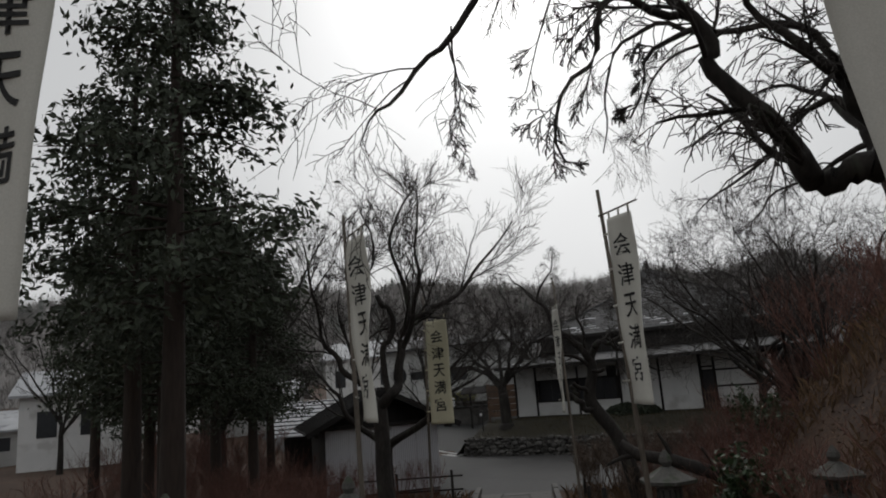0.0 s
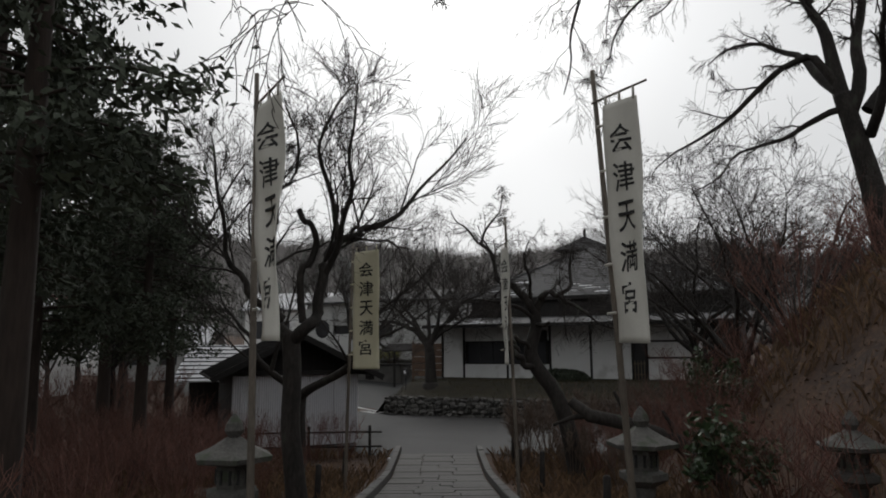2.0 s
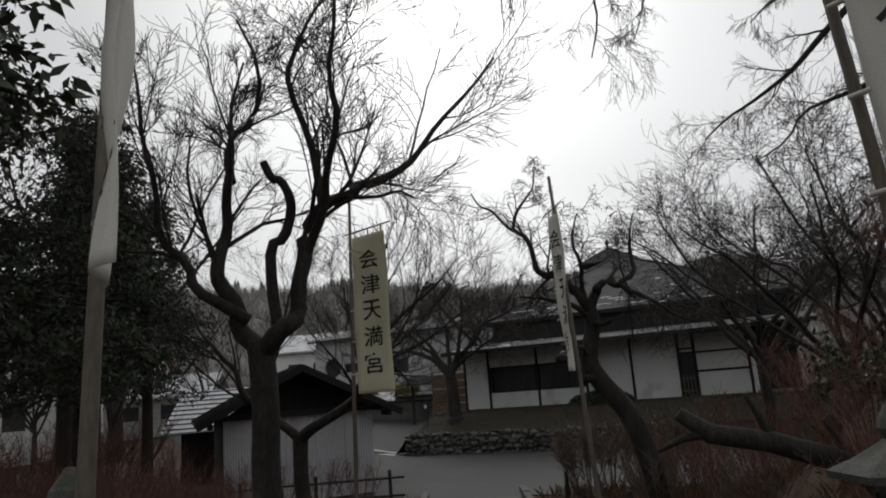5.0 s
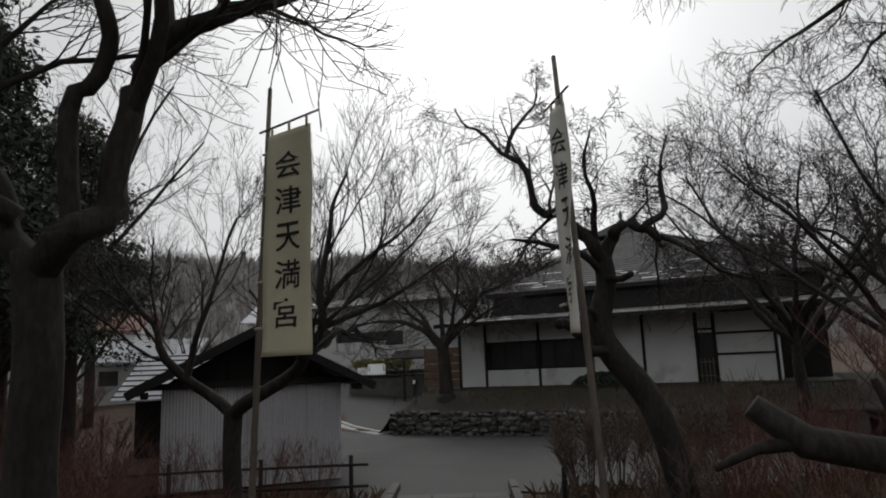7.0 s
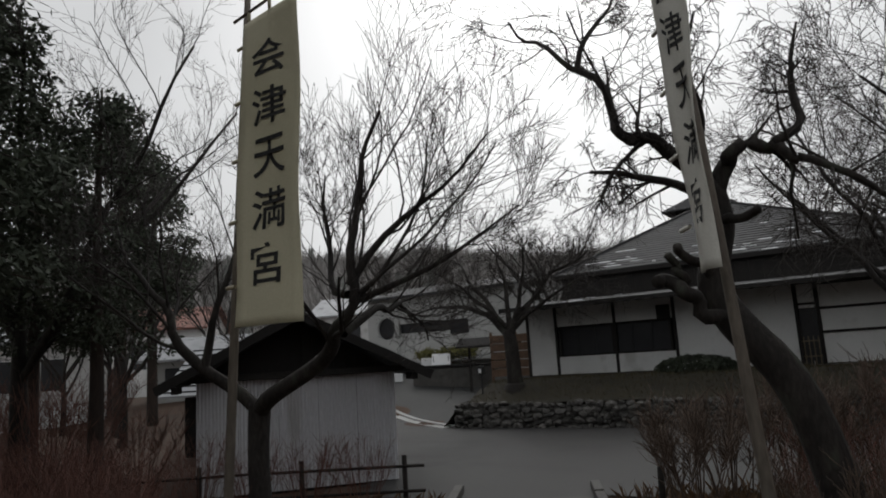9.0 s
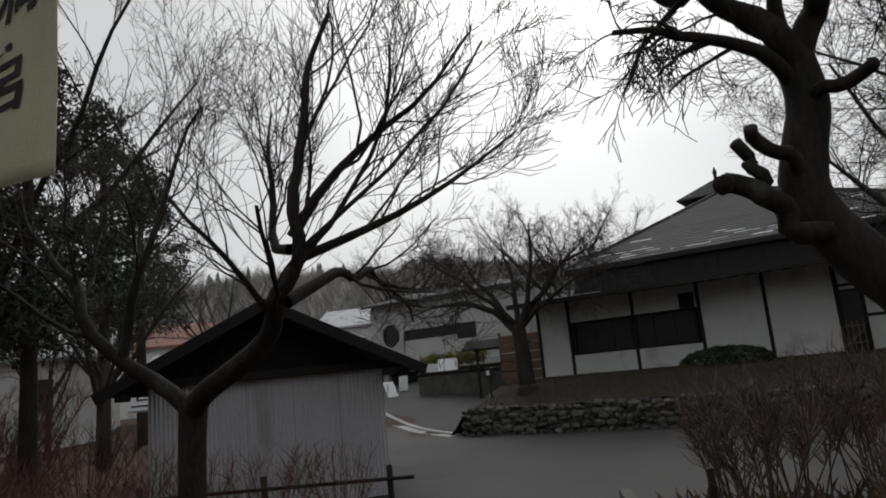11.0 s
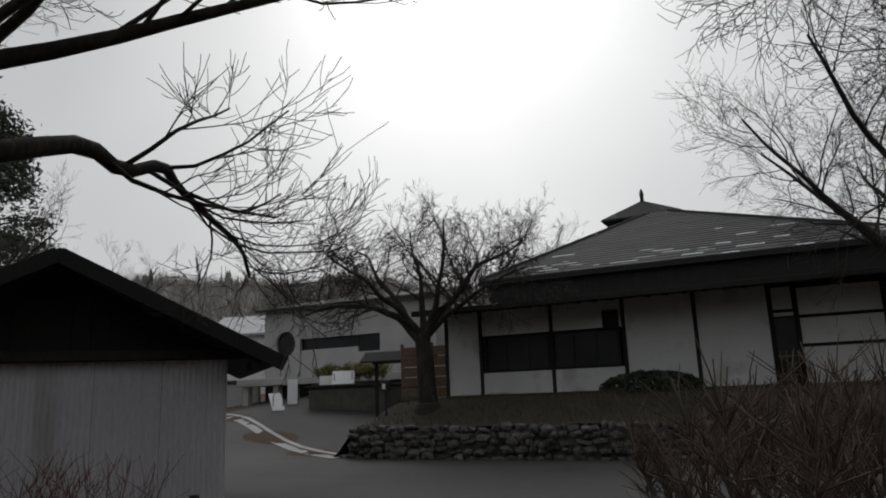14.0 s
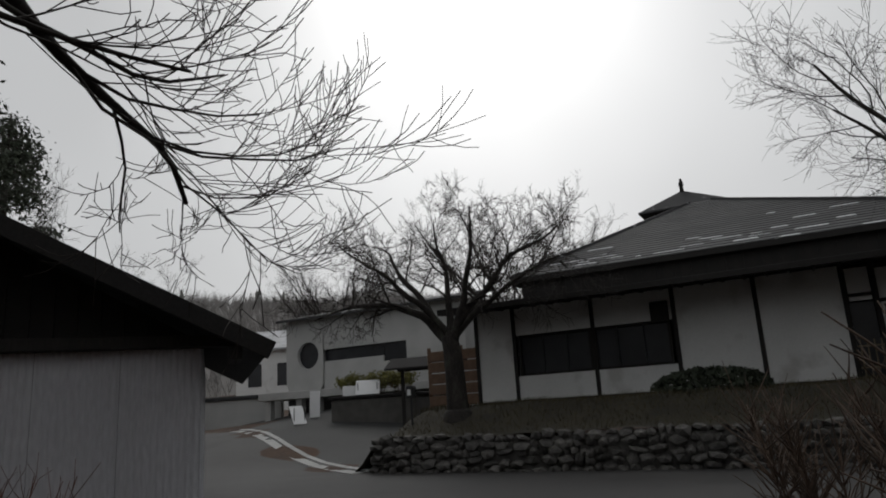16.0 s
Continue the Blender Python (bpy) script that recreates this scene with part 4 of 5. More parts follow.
part("gable_boarding", bm, ROOFDARK, shed, "black boarded gable")
for k in range(18):
    x = -SW + 0.08 + k * 0.2
    h = WH + 0.05 + 1.0 * (1 - abs(x + SW / 2) / (SW / 2))
    part("batten", box(x - 0.012, x + 0.012, 0.0, 0.03, WH + 0.02, max(h, WH + 0.06)), ROOFDARK, shed)
for sgn, x0 in ((1, -SW / 2), (-1, -SW / 2)):
    ex = x0 + sgn * (SW / 2 + 0.62)
    slab([(x0, -0.6, WH + 1.2), (ex, -0.6, WH - 0.02), (ex, SL + 0.5, WH - 0.02), (x0, SL + 0.5, WH + 1.2)], 0.06, ROOFDARK, "roof_slope", shed, "black sheet roof")
    beam("barge_board", (x0, -0.62, WH + 1.12), (ex, -0.62, WH - 0.10), 0.04, 0.17, ROOFDARK, shed)
    for k in range(9):
        y = -0.3 + k * 0.65
        beam("roof_batten", (x0, y, WH + 1.22), (ex, y, WH + 0.0), 0.035, 0.035, ROOFDARK, shed)
part("tie_beam", box(-SW - 0.35, 0.35, -0.14, -0.02, WH + 0.0, WH + 0.12, 0.008), TIMBER, shed)
for x in (-SW - 0.3, 0.3):
    part("purlin_end", box(x - 0.06, x + 0.06, -0.55, 0.0, WH - 0.16, WH - 0.04, 0.008), TIMBER, shed)

store = thing("storehouse", (-9.9, 25.2, -1.35), "low dark storehouse with a pale sheet-metal roof", "shed", turn=math.degrees(SD))
part("wall", box(-5.5, -2.5, 0, 4, 0, 1.75), TIMBER, store)
for k in range(11):
    part("board", box(-5.5 + k * 0.272, -5.5 + k * 0.272 + 0.255, -0.025, -0.003, 0.05, 1.74), TIMBER, store)
slab([(-5.95, -0.7, 1.66), (-2.1, -0.7, 1.66), (-2.1, 1.95, 2.95), (-5.95, 1.95, 2.95)], 0.05, ROOFLIGHT, "roof_slope", store, "pale metal roof")
slab([(-2.1, 4.6, 1.66), (-5.95, 4.6, 1.66), (-5.95, 1.95, 2.95), (-2.1, 1.95, 2.95)], 0.05, ROOFLIGHT, "roof_slope", store)
for k in range(9):
    f = (k + 0.5) / 9
    part("roof_seam", box(-5.95, -2.1, -0.7 + 2.65 * f, -0.66 + 2.65 * f, 1.66 + 1.29 * f, 1.70 + 1.29 * f), SHINGLE_J, store)

# ---- dry-stone wall below the terrace ----
swall = tagged(new("stone_wall"), "low dry-stone wall of dark rounded field stones", "wall", kind="structure")
part("wall_core", box(-10.45, 4.0, 29.62, 30.05, -1.5, -0.72), KERB, swall)
shapes = []
for k in range(10):
    bm = bmesh.new()
    bmesh.ops.create_icosphere(bm, subdivisions=1, radius=0.5)
    rg = random.Random(k)
    for v in bm.verts:
        v.co *= rg.uniform(0.78, 1.12)
    me = bpy.data.meshes.new("stone")
    bm.to_mesh(me)
    bm.free()
    me.materials.append(WALLSTONE)
    shapes.append(me)


def stone(x, y, z, sx, sy, sz, rg):
    s = new("stone", rg.choice(shapes))
    s.parent = swall
    s.matrix_local = Matrix.Translation((x, y, z)) @ Euler((rg.uniform(-.3, .3), rg.uniform(-.3, .3), rg.uniform(-.2, .2))).to_matrix().to_4x4() @ Matrix.Diagonal((sx, sy, sz, 1))


rg = random.Random(11)
for row in range(5):
    x = -10.55
    while x < 1.5:
        w = rg.uniform(0.12, 0.40)
        stone(x + w / 2, 29.55 + row * 0.025 + rg.uniform(-.06, .05), -1.36 + row * 0.168 + rg.uniform(-.05, .05), w * 1.15, 0.36, rg.uniform(0.15, 0.30), rg)
        x += w
for row in range(5):
    y = 29.75
    while y < 31.4 - row * 0.1:
        w = rg.uniform(0.16, 0.34)
        stone(-10.5 + row * 0.02, y, -1.36 + row * 0.168, 0.32, w * 1.1, 0.22, rg)
        y += w

# ---- white building with a round window ----
mus = thing("white_building", (-19.0, 41.7, -0.75), "white concrete building with a round window and a ledge", "building")


def mpart(name, bm, mat, label=""):
    return part(name, bm, mat, mus, label)


def wall_with_hole(x0, x1, z0, z1, cx, cz, r, y0, y1, sides=32):
    """A wall piece with a round hole."""
    bm = bmesh.new()
    for y in (y0, y1):
        ring = [bm.verts.new((cx + r * math.cos(2 * math.pi * i / sides), y, cz + r * math.sin(2 * math.pi * i / sides))) for i in range(sides)]
        edge = []
        for i in range(sides):
            a = 2 * math.pi * i / sides
            ca, sa = math.cos(a), math.sin(a)
            k = min(((x1 - cx) if ca > 0 else (x0 - cx)) / ca if abs(ca) > 1e-6 else 1e9, ((z1 - cz) if sa > 0 else (z0 - cz)) / sa if abs(sa) > 1e-6 else 1e9)
            edge.append(bm.verts.new((cx + k * ca, y, cz + k * sa)))
        for i in range(sides):
            bm.faces.new((ring[i], ring[(i + 1) % sides], edge[(i + 1) % sides], edge[i]))
        if y == y0:
            first = ring
    for i in range(sides):
        bm.faces.new((first[i], first[(i + 1) % sides], ring[(i + 1) % sides], ring[i]))
    return bm


mpart("wall", wall_with_hole(-4.6, -2.4, 1.9, 5.3, -3.3, 3.55, 0.62, 0, 0.3), CONCRETE)
mpart("round_window", lathe([(0.66, 0.0), (0.66, 0.02)], 32), SHADEGLASS, "round dark window").matrix_local = Matrix.Translation((-3.3, 0.2, 3.55)) @ Matrix.Rotation(math.pi / 2, 4, "X")
mpart("wall", box(-2.4, 5.0, 0.05, 0.3, 3.75, 5.3), CONCRETE)
mpart("wall", box(-2.4, 0.9, 0.05, 0.3, 1.9, 3.2), CONCRETE)
mpart("wall", box(2.1, 5.0, 0.05, 0.3, 1.9, 3.75), CONCRETE)
mpart("wall", box(0.9, 2.1, 0.05, 0.3, 1.9, 2.95), CONCRETE)
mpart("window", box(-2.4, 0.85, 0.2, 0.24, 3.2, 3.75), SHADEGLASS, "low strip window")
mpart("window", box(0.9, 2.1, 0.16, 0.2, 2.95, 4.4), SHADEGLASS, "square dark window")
mpart("body", box(-4.6, 5.0, 0.32, 8, -0.5, 5.25), CONCRETE)
mpart("ledge", box(-4.9, 5.0, -1.6, 0.3, 1.55, 1.88, 0.02), CONCRETE, "white projecting ledge")
mpart("base_wall", box(-1.6, 5.0, -0.1, 0.3, -0.5, 1.55), CONCRETE)
# no hollow here: a near-black block gives the recess its shade by colour
mpart("doorway", box(-4.5, -1.6, 0.0, 0.28, 0, 1.55), SHADEGLASS, "entrance filled with a dark block for the shade of its recess")
for x in (-4.5, -2.7, -1.7):
    mpart("pillar", box(x - 0.16, x + 0.16, -1.4, -1.1, -0.3, 1.55, 0.01), CONCRETE)
slab([(-4.9, -0.4, 5.3), (5.3, -0.4, 5.3), (5.0, 4, 6.2), (-4.6, 4, 6.2)], 0.12, SHINGLE_J, "roof_slope", mus, "dark roof flecked with snow")

plan = thing("planter_wall", (-15.4, 36.9, land(-15.4, 36.9)), "dark stone planter wall with yellow-green shrubs", "planter", turn=8)
part("wall", box(-1.5, 1.8, -0.4, 1.2, -0.3, 0.8, 0.03), KERB, plan)
part("coping", box(-1.6, 1.9, -0.5, 1.3, 0.8, 0.9, 0.02), ROOFDARK, plan)


def board_sign(name, x, y, z, wide, tall, tilt, turn, label):
    ob = thing(name, (x, y, z), label, "sign", turn=turn)
    b = part("board", box(-wide / 2, wide / 2, -0.012, 0.012, 0, tall, 0.004), WHITEBOARD, ob)
    b.matrix_local = Matrix.Translation((0, 0, 0.02)) @ Matrix.Rotation(radians(tilt), 4, "X")
    for sx in (-1, 1):
        leg = part("leg", box(sx * wide * 0.4 - 0.012, sx * wide * 0.4 + 0.012, 0.10, 0.124, 0, tall * 0.7), IRON, ob)
    return ob


board_sign("information_board", -15.45, 36.6, land(-15.4, 36.9) + 0.9, 0.85, 0.62, -35, 28, "tilted white information board on the planter")
board_sign("information_board", -16.3, 36.7, land(-15.4, 36.9) + 0.9, 0.5, 0.35, -8, 28, "small white notice on the planter wall")
board_sign("leaning_sign", -17.9, 35.9, land(-17.9, 35.9) + 0.03, 0.5, 0.85, -40, 60, "white signboard leaning by the entrance")
board_sign("leaning_sign", -18.3, 37.2, land(-18.3, 37.2) + 0.02, 0.4, 1.0, -5, 28, "small white sign standing by the entrance")

# boundary wall and gate posts left of the white building
bw = tagged(new("boundary_wall"), "pale plastered boundary wall streaked with damp under a dark coping", "wall", kind="structure")
bw.matrix_world = pose(-26.5, 41.0, -0.9, 0, 0, 18)
part("wall", box(-9, 2.6, 0, 0.3, -0.5, 1.9, 0.01), CONCRETE, bw)
part("coping", box(-9.1, 2.7, -0.12, 0.42, 1.9, 2.08, 0.03), SHINGLE_J, bw)
part("wall", box(2.75, 4.5, 0.5, 0.8, -0.5, 2.3, 0.01), CONCRETE, bw)
part("kerb", box(-9, 3.2, -1.4, -1.1, -0.3, 0.55, 0.03), KERB, bw)

# notice shelter and post by the cherry tree
nb = thing("notice_shelter", (-12.6, 36.0, land(-12.6, 36)), "small dark roofed notice shelter on two posts", "shelter", turn=10)
for x in (-0.9, 0.9):
    part("post", box(x - 0.05, x + 0.05, -0.05, 0.05, -0.2, 2.0, 0.006), TIMBER, nb)
slab([(-1.3, -0.6, 1.95), (1.3, -0.6, 1.95), (1.3, 0.0, 2.3), (-1.3, 0.0, 2.3)], 0.06, ROOFDARK, "roof_slope", nb)
slab([(1.3, 0.6, 1.95), (-1.3, 0.6, 1.95), (-1.3, 0.0, 2.3), (1.3, 0.0, 2.3)], 0.06, ROOFDARK, "roof_slope", nb)
gl = thing("garden_post_lamp", (-10.0, 30.6, -0.5), "small black garden lamp on a post", "lamp")
part("post", lathe([(0.03, -0.2), (0.03, 0.75)], 8), IRON, gl)
part("lamp_head", box(-0.1, 0.1, -0.1, 0.1, 0.75, 1.05, 0.02), IRON, gl)
part("lamp_pane", box(-0.05, 0.05, -0.104, -0.1005, 0.82, 0.96), WHITEBOARD, gl)


# ---- stone lanterns ----
def stone_lantern(at, turn, h, label):
    ob = thing("stone_lantern", at, label, "lantern", "stone lanterns", turn=turn)
    k = h / 1.3
    q = lambda pr: [(r * k, z * k) for r, z in pr]
    part("base", lathe(q([(0.26, -0.15), (0.26, 0.06), (0.2, 0.13), (0.14, 0.15)]), 6), LANTERN, ob)
    part("shaft", lathe(q([(0.12, 0.15), (0.105, 0.3), (0.125, 0.4), (0.105, 0.5), (0.12, 0.64)]), 14), LANTERN, ob)
    part("platform", lathe(q([(0.12, 0.64), (0.24, 0.72), (0.24, 0.78), (0.16, 0.8)]), 6), LANTERN, ob)
    part("fire_box", lathe(q([(0.15, 0.8), (0.16, 0.9), (0.15, 1.0)]), 6), LANTERN, ob)
    # fire box is solid; flat black plates paint the dark of its openings
    for a in range(0, 360, 60):
        w = part("opening_shade_plate", box(-0.045 * k, 0.045 * k, -0.006, 0.006, -0.06 * k, 0.06 * k), INK_AND_HOLLOW, ob)
        w.matrix_local = Matrix.Rotation(radians(a + 30), 4, "Z") @ Matrix.Translation((0, -0.139 * k, 0.9 * k))
    part("roof", lathe(q([(0.2, 1.0), (0.35, 1.03), (0.36, 1.07), (0.22, 1.13), (0.1, 1.2), (0.07, 1.22)]), 6), LANTERN, ob, "broad eaved stone cap")
    part("finial", lathe(q([(0.05, 1.22), (0.085, 1.28), (0.07, 1.34), (0.015, 1.42)]), 10), LANTERN, ob)
    return ob


for s, d, h in ((8.5, 1.6, 1.2), (7.4, -1.85, 1.15), (7.9, 3.2, 1.05), (5.0, -2.6, 1.1)):
    x, y = spot(s, d)
    stone_lantern((x, y, land(x, y)), 20 + s * 40, h, "weathered stone lantern with a broad cap beside the path")


# ---- dead trunk leaning out from the bank ----
dead = thing("dead_tree_trunk", (4.2, 12.9, land(4.2, 12.9)), "dark dead tree trunk leaning out from the bank", "tree trunk")
dz = land(4.2, 12.9)
t = Tubes()
t.add([(0.3, 0.1, -0.3), (0, 0, 0.02), (-0.6, -0.15, 0.1 - dz), (-1.2, -0.3, 0.32 - dz), (-1.7, -0.4, 0.42 - dz), (-1.95, -0.45, 0.62 - dz)], [0.13, 0.12, 0.11, 0.10, 0.095, 0.07], 10)
t.put("trunk", BARK, dead)
for px, pz, qx, qz in ((-1.2, 0.34, -1.35, 0.75), (-1.75, 0.42, -2.15, 0.3), (-0.6, 0.12, -0.75, 0.5)):
    t = Tubes()
    t.add([(px, px * 0.25, pz - dz), ((px + qx) / 2, px * 0.25 - 0.03, (pz + qz) / 2 - dz + 0.03), (qx, qx * 0.25 - 0.08, qz - dz)], [0.045, 0.035, 0.02], 7)
    t.put("branch_stub", BARK, dead)


# ---- low fences, stakes ----
def stake(s, d, h, r=0.045):
    x, y = spot(s, d)
    t = Tubes()
    t.add([(0, 0, -0.25), (0.01, 0, h * 0.5), (0.015, 0.01, h), (0.015, 0.01, h + 0.015)], [r, r, r * 0.95, r * 0.6], 9)
    ob = t.put("wooden_stake", BARK)
    ob.matrix_world = pose(x, y, land(x, y))
    return tagged(ob, "dark short wooden stake beside the path", "stake", "stakes")


for s, d, h in ((13.4, 1.35, 0.7), (16.6, 1.35, 0.62), (19.5, 1.5, 0.6), (12.0, -2.0, 0.6), (15.5, -2.1, 0.65), (9.6, 1.5, 0.6)):
    stake(s, d, h)
rail = thing("bamboo_rail_fence", (-4.68, 18.65, -1.4), "low two-rail bamboo fence in front of the shed", "fence", turn=math.degrees(SD))
for k in range(4):
    x = -k * 1.55
    t = Tubes()
    t.add([(x, 0, -0.2), (x, 0, 0.82)], [0.04, 0.038], 8)
    t.put("post", BARK, rail)
for z in (0.30, 0.66):
    t = Tubes()
    t.add([(0.3, -0.04, z), (-2.4, -0.05, z + 0.02), (-4.9, -0.04, z - 0.01)], [0.024, 0.022, 0.02], 7)
    t.put("rail", BARK, rail)
wl_ = thing("ground_light", (-3.9, 18.4, -1.38), "small white box on the ground by the path end", "light")
part("housing", box(-0.09, 0.09, -0.06, 0.06, 0, 0.07, 0.01), WHITEBOARD, wl_)


# ---- shrubs, grass, leaves ----
def shrub(name, at, n, h, spread, mat, seed, label, group, leaves=None, r=0.012, fork=3, apart=False):
    rng = np.random.default_rng(seed)
    ob = thing(name, at, label, "shrub", group)
    t = Tubes()
    v, f = [], []
    for k in range(n):
        a, q = rng.uniform(0, 6.28), rng.uniform(0, 0.25)
        base = np.array((q * math.cos(a), q * math.sin(a), -0.1))
        lean = np.array((math.cos(a), math.sin(a), 0)) * spread * rng.uniform(0.2, 1.0)
        hh = h * rng.uniform(0.65, 1.1)
        p1 = base + lean * 0.35 + (0, 0, hh * 0.45)
        p2 = base + lean + (0, 0, hh)
        if apart:
            t = Tubes()
        t.add([base, p1, p2], [r, r * 0.8, r * 0.4], 5)
        for j in range(fork):
            f0 = rng.uniform(0.3, 0.9)
            o = p1 + (p2 - p1) * f0
            e = o + np.array((rng.normal(0, 0.16), rng.normal(0, 0.16), rng.uniform(0.15, 0.42))) * h * 0.6
            t.add([o, (o + e) / 2 + rng.normal(0, 0.02, 3), e], [r * 0.5, r * 0.4, r * 0.25], 4)
            if leaves:
                for m in range(leaves):
                    c = o + (e - o) * rng.uniform(0.2, 1.1) + rng.normal(0, 0.05, 3)
                    u, w = rng.normal(0, 1, 3), rng.normal(0, 1, 3)
                    u, w = u / np.linalg.norm(u) * 0.05, w / np.linalg.norm(w) * 0.03
                    i0 = len(v)
                    v += [tuple(c - u), tuple(c + w), tuple(c + u), tuple(c - w)]
                    f.append((i0, i0 + 1, i0 + 2, i0 + 3))
        if apart:
            t.put("stem", mat, ob)
    if not apart:
        tagged(t.put("stem_tangle", mat, ob), kind="stuff")
    if v:
        tagged(mesh_object("leaf_mass", v, f, GREEN if leaves > 10 else YELLOWGREEN, ob), kind="stuff")
    return ob


def shrubs(first, places, jitter):
    rg = random.Random(jitter)
    for x, y, size in places:
        copy_thing(first, pose(x, y, land(x, y), 0, 0, rg.uniform(0, 360))).scale = (size, size, size * rg.uniform(0.9, 1.15))


x, y = spot(18.4, 1.75)
a1 = shrub("hydrangea_bush", (x, y, land(x, y)), 15, 1.5, 0.75, SHRUB, 1, "bare many-stemmed shrub with pale brown twigs", "bare shrubs", None, 0.011, 26, True)
shrubs(a1, [(*spot(s, d), k) for s, d, k in ((19.6, 2.4, 1.05), (18.6, 3.1, 1.0), (20.2, 3.4, 1.05), (19.3, 4.2, 1.1), (16.8, 2.4, 0.7), (20.6, 4.8, 1.05), (15.2, 2.2, 0.6), (13.2, 2.6, 0.6), (20.4, 1.9, 0.8))], 3)
x, y = spot(17.4, 3.3)
a2 = shrub("red_stemmed_shrub", (x, y, land(x, y)), 46, 1.35, 0.95, REDSHRUB, 2, "tangle of bare red-brown shrub stems", "red shrubs", None, 0.006, 10)
shrubs(a2, [(*spot(s, d), k) for s, d, k in ((14.6, 3.4, 0.9), (18.2, 4.8, 1.15), (15.2, 4.8, 1.1), (12.6, 3.8, 1.0), (11.0, 3.2, 0.8), (9.4, 3.4, 0.8), (19.4, 5.8, 1.2), (7.4, 3.2, 0.9), (12.8, 5.4, 1.2), (16.5, 6.5, 1.2), (6.2, 3.6, 1.0), (4.6, 3.4, 0.9), (9.2, 5.2, 1.1), (10.5, 7.0, 1.2), (13.8, 7.5, 1.2), (7.2, 6.0, 1.2), (16.2, 2.9, 0.8), (14.5, -5.0, 0.9), (16.0, -6.4, 1.0), (17.6, -7.6, 1.0), (13.2, -6.2, 0.9), (18.6, -8.8, 1.1), (15.4, -8.6, 1.0), (11.6, -4.6, 0.8), (17.0, -4.8, 0.85), (9.6, -5.6, 0.8), (12.2, -4.0, 0.8), (13.4, -4.6, 0.9), (14.6, -6.4, 1.1), (16.0, -4.4, 0.9), (17.8, -5.8, 1.1), (18.8, -7.4, 1.1), (12.4, -7.6, 1.1), (14.0, -8.4, 1.1), (16.6, -7.8, 1.2), (18.2, -10.0, 1.2), (20.4, -7.8, 1.0), (20.2, -9.4, 1.2), (21.5, -8.6, 1.5), (22.6, -9.8, 1.6), (21.2, -11.0, 1.6), (19.4, -11.4, 1.5), (17.4, -11.6, 1.5), (15.4, -10.4, 1.4), (22.0, -7.4, 1.2), (23.5, -11.6, 1.7))], 4)
x, y = spot(20.0, -2.7)
a3 = shrub("forsythia_bush", (x, y, land(x, y)), 30, 1.1, 0.55, REDSHRUB, 6, "upright bare shrub stems against the shed fence", "fence shrubs", None, 0.006, 7, True)
shrubs(a3, [(*spot(s, d), k) for s, d, k in ((19.9, -3.5, 1.0), (19.8, -4.3, 0.95), (19.7, -5.1, 1.05), (19.6, -6.0, 1.0), (19.3, -6.9, 0.95), (18.0, -5.4, 0.9), (16.4, -3.2, 0.8), (14.0, -3.6, 0.9), (12.5, -3.0, 0.8), (16.8, -5.2, 1.0), (10.4, -3.2, 0.8), (15.5, -7.5, 1.0), (8.2, -3.4, 0.8), (6.4, -3.4, 0.9))], 5)
x, y = spot(9.8, 3.0)
a4 = shrub("evergreen_bush", (x, y, land(x, y)), 12, 1.1, 0.5, SHRUB, 7, "low evergreen bush with broad dark leaves", "evergreen bushes", 16, 0.010, 6)
shrubs(a4, [(*spot(s, d), k) for s, d, k in ((13.6, 4.4, 0.9), (7.0, 4.4, 1.1))], 6)
a5 = shrub("yellow_green_bush", (-15.6, 37.5, land(-15.4, 36.9) + 0.8), 26, 0.9, 0.9, SHRUB, 9, "yellow-green bush in the planter", "", 9, 0.008, 7)
copy_thing(a5, pose(-16.5, 37.5, land(-15.4, 36.9) + 0.8, 0, 0, 90))
copy_thing(a5, pose(-14.6, 37.5, land(-15.4, 36.9) + 0.8, 0, 0, 190))


def blades(name, n, area, size, mat, label, keep, flat=False, seed=1):
    rng = np.random.default_rng(seed)
    v, f = [], []
    s0, s1, d0, d1 = area
    for k in range(n):
        s, d = rng.uniform(s0, s1), rng.uniform(d0, d1)
        if not keep(s, d):
            continue
        x, y = spot(s, d)
        z = land(x, y)
        a, h = rng.uniform(0, 6.28), size * rng.uniform(0.4, 1.2)
        o = len(v)
        ca, sa = math.cos(a), math.sin(a)
        if flat:
            t = rng.uniform(-0.02, 0.04)
            v += [(x - ca * h, y - sa * h, z + 0.012), (x - sa * h * 0.6, y + ca * h * 0.6, z + 0.015 + t), (x + ca * h, y + sa * h, z + 0.012), (x + sa * h * 0.6, y - ca * h * 0.6, z + 0.03)]
            f.append((o, o + 1, o + 2, o + 3))
        else:
            w, lx, ly = 0.004 + 0.004 * rng.random(), rng.normal(0, 0.35) * h, rng.normal(0, 0.35) * h
            v += [(x - ca * w, y - sa * w, z - 0.02), (x + ca * w, y + sa * w, z - 0.02), (x + lx * 0.4 + ca * w * 0.7, y + ly * 0.4 + sa * w * 0.7, z + h * 0.6), (x + lx, y + ly, z + h * 0.9)]
            f += [(o, o + 1, o + 2), (o, o + 2, o + 3)]
    return tagged(mesh_object(name, v, f, mat), label, name.replace("_", " "), kind="stuff")


off_path = lambda s, d: (d > 1.0 or d < -1.65) and s < 20.5
blades("dry_grass", 52000, (-1, 20.5, -9, 9), 0.30, DRYGRASS, "dry brown winter grass beside the path", lambda s, d: off_path(s, d) and noise.noise((s * 0.6, d * 0.6, 5)) > -0.12)
